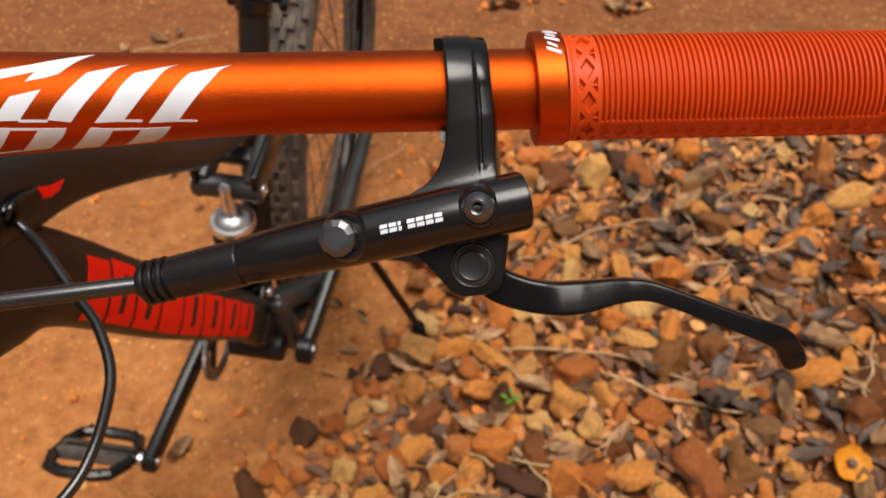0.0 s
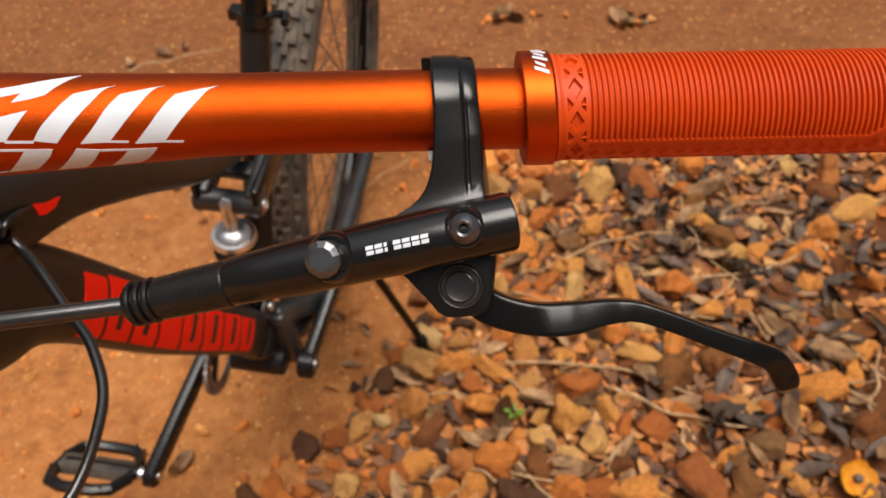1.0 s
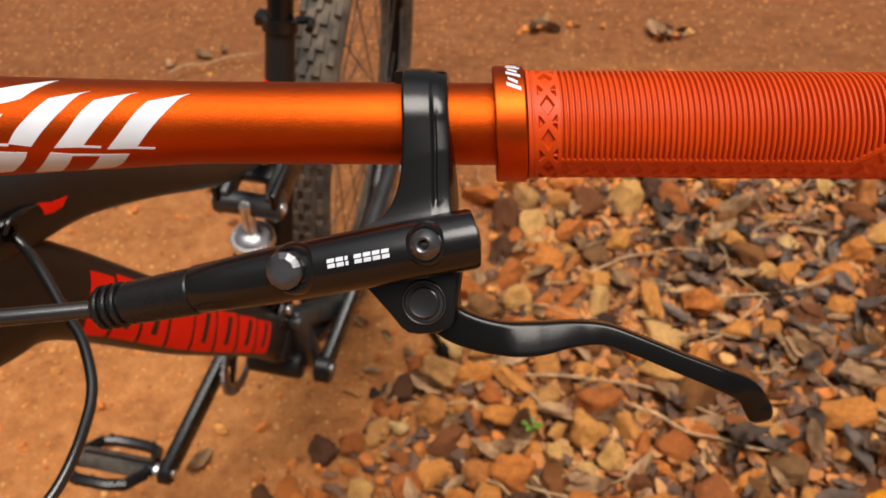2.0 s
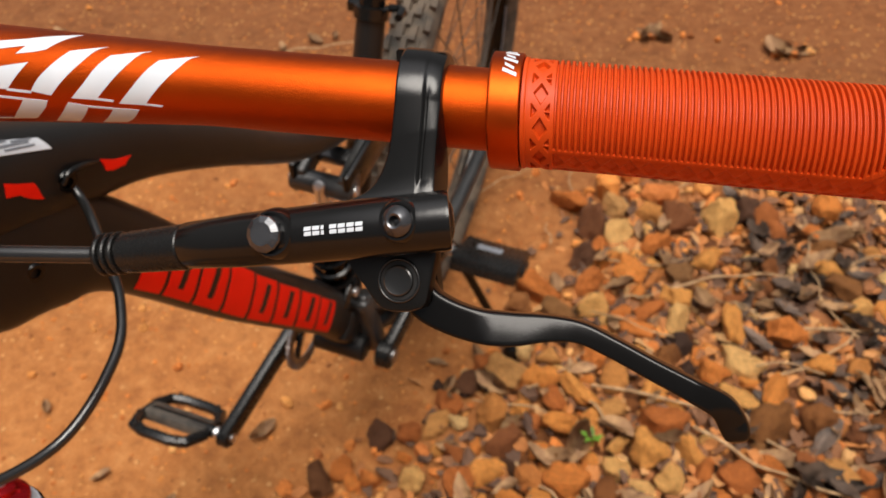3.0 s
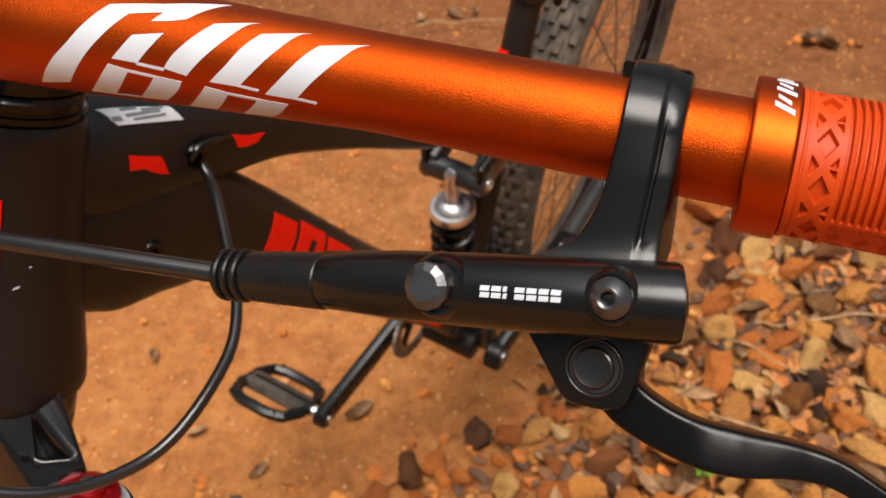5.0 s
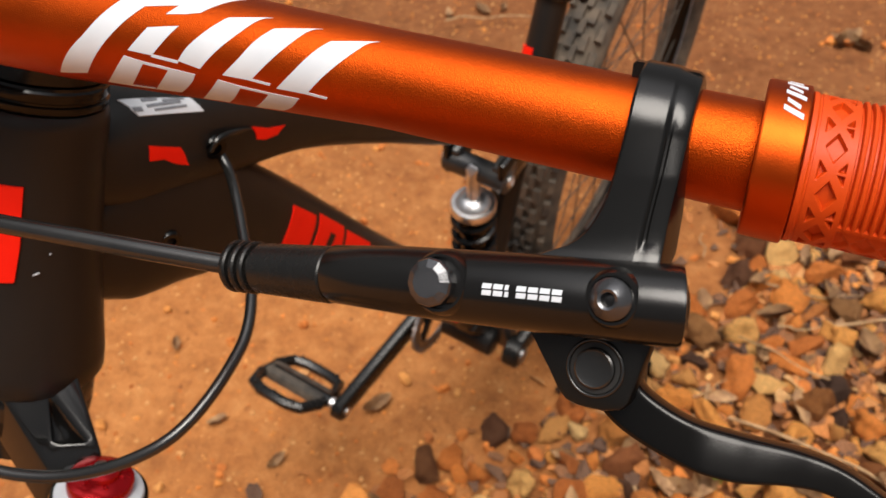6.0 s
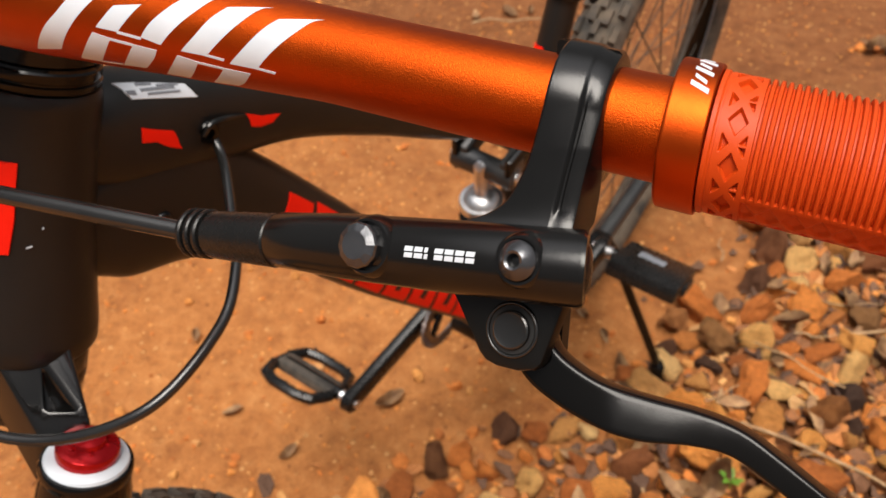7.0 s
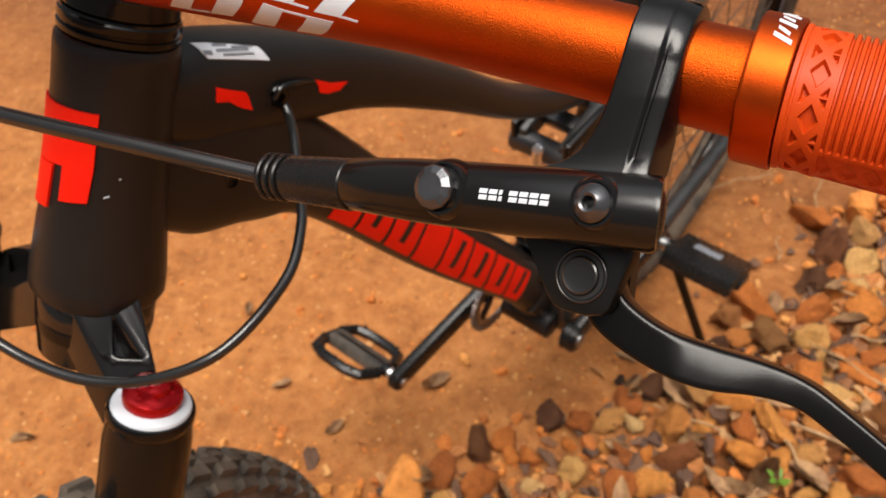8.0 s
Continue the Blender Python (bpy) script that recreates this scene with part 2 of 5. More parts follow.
def frame_of(direction, hint):
    z = Vector(direction).normalized()
    x = Vector(hint).cross(z)
    if x.length < 1e-6:
        x = Vector((1, 0, 0)).cross(z)
    x.normalize()
    return x, z.cross(x), z


def tube(points, radius, seg=14, n=8, smooth_path=True):
    """A round tube along points; radius a number or one for each point."""
    rad = [radius] * len(points) if isinstance(radius, (int, float)) else list(radius)
    rows = [(*p, r) for p, r in zip(points, rad)]
    rows = spline(rows, n) if smooth_path and len(rows) > 2 else [np.array(r, float) for r in rows]
    rings = []
    x = None
    for i, r in enumerate(rows):
        d = Vector(rows[min(i + 1, len(rows) - 1)][:3] - rows[max(i - 1, 0)][:3])
        if x is None:
            x, y, _ = frame_of(d, (0.3, 0.2, 0.93))
        else:
            dn = d.normalized()
            x = (x - dn * x.dot(dn)).normalized()
            y = dn.cross(x)
        rings.append([Vector(r[:3]) + (x * math.cos(a) + y * math.sin(a)) * r[3] for a in (2 * math.pi * k / seg for k in range(seg))])
    return skin(rings)


def lathe(a, b, profile, seg=32, cap=True):
    """Turned round the line a-b; profile rows of (metres along, radius)."""
    a, b = Vector(a), Vector(b)
    x, y, z = frame_of(b - a, (0.3, 0.2, 0.93))
    rings = [[a + z * s + (x * math.cos(t) + y * math.sin(t)) * r for t in (2 * math.pi * k / seg for k in range(seg))] for s, r in profile]
    return skin(rings, cap)


def loft(stations, seg=28, power=2.6, m=None):
    """A tube in the bike's plane: stations of (y, z, half height, half width, x). Returns the mesh and its surface: f(s, angle, lift)."""
    rows = spline(stations, 8)

    def at(s, ang, lift=0.0):
        k = s * (len(rows) - 1)
        i = min(int(k), len(rows) - 2)
        q = rows[i] + (rows[i + 1] - rows[i]) * (k - i)
        d = rows[min(i + 1, len(rows) - 1)][:2] - rows[max(i - 1, 0)][:2] if 0 < i else rows[1][:2] - rows[0][:2]
        d = d / np.hypot(*d)
        nrm = np.array([-d[1], d[0]])
        c, sn = math.cos(ang), math.sin(ang)
        ex = 2 / power
        px = math.copysign(abs(c) ** ex, c) * (q[3] + lift)
        ph = math.copysign(abs(sn) ** ex, sn) * (q[2] + lift)
        v = Vector((q[4] + px, q[0] + nrm[0] * ph, q[1] + nrm[1] * ph))
        return m @ v if m else v

    cnt = len(rows)
    rings = [[at(i / (cnt - 1), 2 * math.pi * k / seg) for k in range(seg)] for i in range(cnt)]
    return skin(rings), at


def patch(f, quad, nu=6, nv=6, lift=0.0003, depth=0.0004):
    """A thin sheet on a surface f(s, t, lift): quad of four (s, t), in turn round it."""
    (a, b, c, d) = [np.array(q, float) for q in quad]
    bm = bmesh.new()
    lay = []
    for h in (lift, lift - depth):
        g = []
        for i in range(nu + 1):
            u = i / nu
            row = []
            for j in range(nv + 1):
                v = j / nv
                s, t = (a * (1 - u) + b * u) * (1 - v) + (d * (1 - u) + c * u) * v
                row.append(bm.verts.new(f(s, t, h)))
            g.append(row)
        lay.append(g)
    for k, g in enumerate(lay):
        for i in range(nu):
            for j in range(nv):
                q = (g[i][j], g[i + 1][j], g[i + 1][j + 1], g[i][j + 1])
                bm.faces.new(q if k == 0 else q[::-1])
    t, o = lay
    rim = [(i, 0) for i in range(nu)] + [(nu, j) for j in range(nv)] + [(i, nv) for i in range(nu, 0, -1)] + [(0, j) for j in range(nv, 0, -1)]
    for (i, j), (k, l) in zip(rim, rim[1:] + rim[:1]):
        bm.faces.new((t[i][j], o[i][j], o[k][l], t[k][l]))
    return bm


def block(m, sx, sy, sz, bev=0.001, seg=2):
    """A bevelled box of that size at the pose m."""
    bm = bmesh.new()
    bmesh.ops.create_cube(bm, size=1, matrix=Matrix.Diagonal((sx, sy, sz, 1)))
    if bev:
        bmesh.ops.bevel(bm, geom=bm.edges[:], offset=bev, segments=seg, affect="EDGES", profile=0.5)
    bm.transform(m)
    return bm


def prism(outline, z0, z1, m, bev=0.0, seg=2):
    """An outline of (u, v) raised from z0 to z1, at the pose m."""
    bm = bmesh.new()
    bot = [bm.verts.new((u, v, z0)) for u, v in outline]
    top = [bm.verts.new((u, v, z1)) for u, v in outline]
    k = len(outline)
    bm.faces.new(bot[::-1])
    bm.faces.new(top)
    for i in range(k):
        bm.faces.new((bot[i], bot[(i + 1) % k], top[(i + 1) % k], top[i]))
    if bev:
        te = [e for e in bm.edges if all(v in top for v in e.verts)]
        bmesh.ops.bevel(bm, geom=te, offset=bev, segments=seg, affect="EDGES", profile=0.5)
    bm.transform(m)
    return bm


def along(a, b, roll=0.0):
    """A pose at the middle of a-b with z along it."""
    a, b = Vector(a), Vector(b)
    x, y, z = frame_of(b - a, (1, 0, 0))
    r = Matrix((x, y, z)).transposed().to_4x4()
    return Matrix.Translation((a + b) / 2) @ r @ pose(0, 0, 0, 0, 0, roll)

# ---------------------------------------------------------------- the bike: leaning on its stand
# In the bike's own axes x is its left, y its rear, z up in its plane.
M = pose(-0.3855, 0, 0, 0, 6.74, -9.93)
bike = new("mountain_bike")
bike.matrix_basis = M.copy()
tagged(bike, "matt black mountain bike with orange handlebar leaning on its kickstand", "bicycle")


def own(name, bm, material, parent=bike, label="", smooth=True, angle=35):
    """A part built in the bike's own axes."""
    bm.transform(M)
    return part(name, bm, material, parent, label, smooth, angle)


# steering axis
HB, HT = Vector((0, 0.2246, 0.7356)), Vector((0, 0.2777, 0.8504))
HA = (HT - HB).normalized()


def head():
    h = (HT - HB).length
    ht = own("head_tube", lathe(HB - HA * 0.004, HT, ((0, 0.0305), (0.003, 0.0325), (0.012, 0.0323), (0.040, 0.0298), (0.075, 0.0275), (h - 0.018, 0.0268),
                                                      (h - 0.002, 0.0270), (h + 0.002, 0.0266), (h + 0.004, 0.0252)), 48), FRAME, label="matt brown-black head tube")

    def f(s, t, lift):
        r = float(np.interp(s - 0.008, (0, 0.003, 0.012, 0.040, 0.075, h - 0.018, h - 0.002), (0.0305, 0.0325, 0.0323, 0.0298, 0.0275, 0.0268, 0.0270))) + lift
        p = HB - HA * 0.012 + HA * s + (Vector((1, 0, 0)) * math.sin(radians(t)) + HA.cross(Vector((1, 0, 0))) * -math.cos(radians(t))) * r
        return M @ p

    for q in (((0.107, -44), (0.110, 42), (0.094, 41), (0.089, -44)), ((0.089, -44), (0.094, 41), (0.084, 41), (0.078, -44)), ((0.0772, -44), (0.0800, 0), (0.0585, -2), (0.0545, -44)), ((0.084, 12), (0.084, 41), (0.0680, 38), (0.0650, 12))):
        part("badge_shape", patch(f, q, 10, 10, 0.0012, 0.0016), RED, ht, "flat red badge print")
    for q in (((0.0714, 51), (0.0720, 51.5), (0.0730, 56), (0.0724, 55.6)), ((0.0808, 63), (0.0813, 63.2), (0.0815, 64.4), (0.0810, 64.2))):
        part("paint_chip", patch(f, q, 2, 2, 0.0011, 0.0006), WHITE, ht, "tiny white paint chip")
    own("headset_cup", lathe(HT + HA * 0.0005, HT + HA * 0.1, ((0, 0.0245), (0.0006, 0.0256), (0.0014, 0.0260), (0.0034, 0.0260), (0.0040, 0.0249), (0.0048, 0.0249), (0.0054, 0.0257), (0.0062, 0.0259), (0.0090, 0.0258), (0.0098, 0.0250), (0.0110, 0.0248)), 72), GLOSS)
    for k in range(2):
        own("headset_spacer", lathe(HT + HA * (0.0118 + 0.0100 * k), HT + HA, ((0, 0.0236), (0.0008, 0.0246), (0.0086, 0.0246), (0.0094, 0.0236)), 64), GLOSS)
    st = HT + HA * 0.05
    own("stem", merged(lathe(st - HA * 0.014, st, ((0, 0.0185), (0.002, 0.0205), (0.030, 0.0205), (0.033, 0.018)), 56),
                       block(along(st, (0, 0.230, 0.928)), 0.030, 0.036, 0.075, 0.008, 3),
                       lathe((-0.024, 0.226, 0.930), (0.024, 0.226, 0.930), ((0, 0.0215), (0.003, 0.0235), (0.045, 0.0235), (0.048, 0.0215)), 28)), BLACK)
    own("lower_headset", lathe(HB - HA * 0.030, HB, ((0, 0.0240), (0.004, 0.0285), (0.012, 0.0290), (0.0175, 0.0270)), 36), GLOSS)


head()


# frame tubes
def frame_tubes():
    tt, ft = loft(((0.272, 0.823, 0.018, 0.020, 0), (0.300, 0.808, 0.0285, 0.0240, 0), (0.360, 0.7820, 0.0260, 0.0235, 0), (0.420, 0.7510, 0.0205, 0.0225, 0), (0.500, 0.6965, 0.0175, 0.0210, 0),
                   (0.600, 0.6220, 0.0140, 0.0190, 0), (0.690, 0.5760, 0.0130, 0.0175, 0), (0.772, 0.5580, 0.0130, 0.0160, 0)), 36, 2.7, M)
    top_tube = part("top_tube", tt, FRAME, bike)
    dt, fd = loft(((0.250, 0.780, 0.022, 0.020, 0), (0.290, 0.768, 0.0400, 0.0240, 0), (0.330, 0.744, 0.0370, 0.0245, 0), (0.377, 0.7000, 0.0290, 0.0245, 0), (0.4905, 0.5450, 0.0285, 0.0235, 0),
                   (0.6375, 0.3585, 0.0285, 0.0225, 0), (0.690, 0.2750, 0.0260, 0.0225, 0)), 40, 2.9, M)
    down_tube = part("down_tube", dt, FRAME, bike)
    # the maker's name on the down tube's side, as plain blocks
    n, s0, s1 = 8, 0.502, 0.820
    for k in range(n):
        a = s0 + (s1 - s0) * k / n
        b = a + (s1 - s0) / n * 0.86
        top, low, slant = radians((26 if k == 0 else 35) - 2.5 * k), radians(-44), -0.006
        part("name_block", patch(fd, ((a + slant, top), (b + slant, top), (b - slant, low), (a - slant, low)), 4, 14, 0.0006, 0.0008), RED, down_tube, "plain red block of print")
        c = (a + b) / 2
        if k not in (0, 3):
            part("name_gap", patch(fd, ((c - 0.0045, radians(14)), (c + 0.0025, radians(14)), (c + 0.0045, radians(-22)), (c - 0.0025, radians(-22))), 2, 6, 0.0009, 0.0005), FRAME, down_tube, "dark gap in the print")
    # two red flashes, a sticker and cable ports near the head
    for quads in ((((0.140, 14), (0.168, 9.5), (0.166, 1.5), (0.144, 2.2)), ((0.168, 9.5), (0.188, 6.5), (0.203, -5), (0.166, 1.5))), (((0.293, 9), (0.325, 4), (0.322, -2.5), (0.306, -1)), ((0.325, 4), (0.357, 4), (0.345, -1), (0.322, -2.5)))):
        part("red_flash", merged(*[patch(ft, [(q, radians(a)) for q, a in quad], 4, 4, 0.0006, 0.0008) for quad in quads]), RED, top_tube, "small notched red flash of paint")
    part("sticker", patch(ft, ((0.115, radians(74)), (0.215, radians(56)), (0.225, radians(36)), (0.132, radians(46))), 8, 6, 0.0005, 0.0006), WHITE, top_tube, "small white and grey sticker")
    for q0, q1, a0, a1 in ((0.128, 0.142, 58, 52), (0.150, 0.172, 66, 62), (0.152, 0.200, 57, 53), (0.178, 0.206, 60, 57), (0.160, 0.205, 50, 47)):
        part("sticker_print", patch(ft, ((q0, radians(a0)), (q1, radians(a0 - 2)), (q1, radians(a1 - 2)), (q0, radians(a1))), 4, 3, 0.0008, 0.0004), GREY, top_tube, "unreadable grey print")
    own("port_lip", tube([(0.0262, 0.334, 0.7935), (0.0268, 0.340, 0.7975), (0.0266, 0.350, 0.7945), (0.0245, 0.364, 0.7870)], (0.0012, 0.0018, 0.0018, 0.0010), 10), BLACK, top_tube, "raised lip over the cable port")
    for y, z, r in ((0.340, 0.792, 0.0065), (0.300, 0.7610, 0.0060)):
        own("cable_port", lathe((0.0205, y, z), (0.0305, y - 0.004, z), ((0, r), (0.004, r), (0.0055, r * 0.85), (0.0055, r * 0.5), (0.001, r * 0.45)), 20), GLOSS, bike, "black rubber cable port")
    sa, sb = Vector((0, 0.684, 0.250)), Vector((0, 0.803, 0.650))
    own("seat_tube", lathe(sa, sb, ((0, 0.019), (0.05, 0.0175), (0.28, 0.0155), (0.34, 0.0160), ((sb - sa).length, 0.0155)), 28), FRAME)
    d = (sb - sa).normalized()
    own("seat_clamp", merged(lathe(sb - d * 0.006, sb + d, ((0, 0.0168), (0.001, 0.0188), (0.013, 0.0188), (0.014, 0.0150)), 28),
                             block(Matrix.Translation(sb + Vector((-0.020, 0.008, 0.002))), 0.016, 0.018, 0.012, 0.002),
                             tube([sb + Vector((0.014, 0.012, 0.002)), sb + Vector((0.030, 0.010, 0.004)), sb + Vector((0.034, -0.010, 0.006))], 0.0045, 8)), BLACK)
    own("seat_post", lathe(sb, sb + d, ((0, 0.0136), (0.10, 0.0136), (0.22, 0.0136)), 24), GLOSS)

    def fs(q, t, lift):
        return M @ (sa + d * q + (Vector((1, 0, 0)) * math.sin(radians(t)) - d.cross(Vector((1, 0, 0))) * math.cos(radians(t))) * (0.0165 + lift))

    part("seat_tube_print", patch(fs, ((0.335, -80), (0.350, -5), (0.362, -5), (0.360, -80)), 3, 10, 0.0012, 0.002), RED, bike, "red painted flash")


frame_tubes()


# rear suspension: shock, link, stays
def rear_end():
    a, b = Vector((0.0, 0.680, 0.352)), Vector((0.0, 0.664, 0.484))
    d = (b - a).normalized()
    sh = own("rear_shock", lathe(a, b, ((0, 0.010), (0.004, 0.014), (0.09, 0.014), (0.10, 0.012), (0.13, 0.012)), 20), GLOSS, bike, "coil-over rear shock absorber")
    turns, pts = 5.5, []
    for k in range(90):
        t = k / 89
        ang = 2 * math.pi * turns * t
        x, y, z = frame_of(d, (1, 0, 0))
        pts.append(a + d * (0.006 + 0.112 * t) + (x * math.cos(ang) + y * math.sin(ang)) * 0.0205)
    own("spring", tube(pts, 0.0042, 8, 1, False), GLOSS, sh, "black coil spring")
    own("spring_collar", lathe(b - d * 0.012, b + d, ((0, 0.0215), (0.002, 0.0236), (0.008, 0.0236), (0.010, 0.0222), (0.0105, 0.0180), (0.013, 0.0165), (0.016, 0.0120), (0.018, 0.0085)), 32), CHROME, sh, "polished steel collar")
    own("shock_rod", lathe(b + d * 0.004, b + d, ((0, 0.0066), (0.036, 0.0066), (0.040, 0.0060)), 20), CHROME, sh)
    for sx in (-1, 1):
        x = 0.030 * sx
        own("rocker_plate", merged(block(along((x, 0.660, 0.530), (x, 0.770, 0.540)), 0.040, 0.008, 0.115, 0.003), block(along((x, 0.755, 0.540), (x * 1.5, 0.860, 0.520)), 0.026, 0.009, 0.11, 0.003)), BLACK)
        for y, z in ((0.668, 0.524), (0.758, 0.540)):
            own("pivot_bolt", lathe((x + 0.004 * sx, y, z), (x + 0.02 * sx, y, z), ((0, 0.0068), (0.003, 0.0068), (0.0045, 0.0052), (0.0045, 0.0030), (0.002, 0.0028)), 16), CHROME, bike, "bright pivot bolt")
        own("chainstay", tube([(0.030 * sx, 0.715, 0.262), (0.055 * sx, 0.800, 0.262), (0.063 * sx, 0.95, 0.285), (0.068 * sx, 1.115, 0.324)], (0.013, 0.0125, 0.0115, 0.0105), 14), CAST)
        own("seatstay", tube([(0.048 * sx, 0.855, 0.520), (0.060 * sx, 0.95, 0.470), (0.066 * sx, 1.115, 0.336)], (0.010, 0.010, 0.0095), 12), CAST)
        own("dropout", block(Matrix.Translation((0.068 * sx, 1.123, 0.331)), 0.008, 0.045, 0.055, 0.003), BLACK)
    # forked yoke: an axle bar, two arms back to the rocker, a cross web
    own("yoke", merged(lathe((-0.036, 0.6685, 0.5225), (0.036, 0.6685, 0.5225), ((0, 0.0100), (0.002, 0.0125), (0.070, 0.0125), (0.072, 0.0100)), 20),
                       *[block(along((0.026 * sx, 0.664, 0.529), (0.024 * sx, 0.742, 0.549)), 0.022, 0.017, 0.082, 0.004, 3) for sx in (-1, 1)],
                       block(pose(0, 0.700, 0.538, 14, 0, 0), 0.044, 0.018, 0.014, 0.003), block(pose(0, 0.735, 0.548, 14, 0, 0), 0.044, 0.022, 0.016, 0.003)), CAST, bike, "cast black rocker yoke")
    own("axle_bolt", lathe((0, 0.6585, 0.5285), (0, 0.6470, 0.5340), ((0, 0.0062), (0.003, 0.0062), (0.0045, 0.0048), (0.0048, 0.002)), 18), CHROME, bike, "bright bolt head")
    own("bottom_bracket", merged(lathe((-0.034, 0.682, 0.252), (0.034, 0.682, 0.252), ((0, 0.016), (0.002, 0.0190), (0.066, 0.0190), (0.068, 0.016)), 32),
                                 block(pose(0.0, 0.680, 0.290, 38, 0, 0), 0.050, 0.044, 0.070, 0.008)), FRAME)
    own("swingarm_yoke", merged(block(pose(0, 0.735, 0.262, 6, 0, 0), 0.066, 0.018, 0.030, 0.005, 3), *[tube([(0.030 * sx, 0.735, 0.276), (0.044 * sx, 0.760, 0.270), (0.058 * sx, 0.800, 0.265)], (0.011, 0.012, 0.011), 12) for sx in (-1, 1)],
                                *[block(along((0.021 * sx, 0.684, 0.332), (0.056 * sx, 0.778, 0.266)), 0.024, 0.028, 0.126, 0.006, 3) for sx in (-1, 1)], *[block(along((0.022 * sx, 0.688, 0.334), (0.034 * sx, 0.704, 0.236)), 0.024, 0.032, 0.106, 0.006, 3) for sx in (-1, 1)],
                                *[block(along((0.026 * sx, 0.700, 0.285), (0.046 * sx, 0.752, 0.262)), 0.050, 0.006, 0.060, 0.002) for sx in (-1, 1)],
                                *[tube([(0.026 * sx, 0.715, 0.240), (0.034 * sx, 0.745, 0.250), (0.058 * sx, 0.800, 0.262)], (0.010, 0.010, 0.010), 12) for sx in (-1, 1)]), CAST, bike, "cast black swingarm yoke")
    for sx in (-1, 1):
        own("shock_mount", block(pose(0.020 * sx, 0.672, 0.350, 38, 0, 0), 0.006, 0.030, 0.045, 0.002), BLACK)
        own("mount_bolt", lathe((0.023 * sx, 0.678, 0.357), (0.04 * sx, 0.678, 0.357), ((0, 0.0065), (0.003, 0.0065), (0.0045, 0.005)), 14), CHROME)


rear_end()

AXLE = Vector((0, 0.682, 0.252))


# cranks, pedals, chainring
def pedal(at, side, tilt):
    """An open cage pedal on its spindle; at: where it meets the crank."""
    m = Matrix.Translation(at) @ pose(0, 0, 0, tilt, 0, 0) @ Matrix.Scale(side, 4, (1, 0, 0))
    p = own("pedal", lathe(m @ Vector((-0.006, 0, 0)), m @ Vector((0.1, 0, 0)), ((0, 0.0065), (0.012, 0.0065), (0.013, 0.0085), (0.100, 0.0085), (0.102, 0.007)), 16), BLACK, bike, "black cage pedal")
    if side > 0:
        own("pedal_body", block(m @ pose(0.057, 0, 0), 0.088, 0.086, 0.022, 0.004, 2), BOOT, p, "worn black pedal body")
        own("pedal_print", block(m @ pose(0.052, 0.010, 0.0112), 0.034, 0.016, 0.001, 0.0003, 1), GREY, p, "pale grey scuffed print")
    else:
        own("pedal_body", block(m @ pose(0.057, 0, 0), 0.088, 0.030, 0.015, 0.004), DUSTY, p, "dusty black pedal body")
    for sy in (-1, 1) if side < 0 else ():
        own("cage_bar", merged(tube([m @ Vector((0.012, 0.014 * sy, 0)), m @ Vector((0.022, 0.042 * sy, 0)), m @ Vector((0.040, 0.048 * sy, 0)), m @ Vector((0.076, 0.048 * sy, 0)), m @ Vector((0.094, 0.040 * sy, 0)), m @ Vector((0.102, 0.014 * sy, 0))], 0.0074, 8, 4, False),
                               *[block(m @ pose(x, 0.048 * sy, 0.004), 0.004, 0.004, 0.010, 0.001, 1) for x in (0.030, 0.058, 0.086)]), BOOT, p)
    for x in (0.013, 0.101):
        own("cage_end", block(m @ pose(x, 0, 0), 0.009, 0.040, 0.013, 0.003), BOOT, p)
    own("spindle_end", lathe(m @ Vector((-0.002, 0, 0)), m @ Vector((0.1, 0, 0)), ((0, 0.0075), (0.006, 0.0082), (0.009, 0.006)), 16), CHROME, p, "bright steel spindle")
    return p


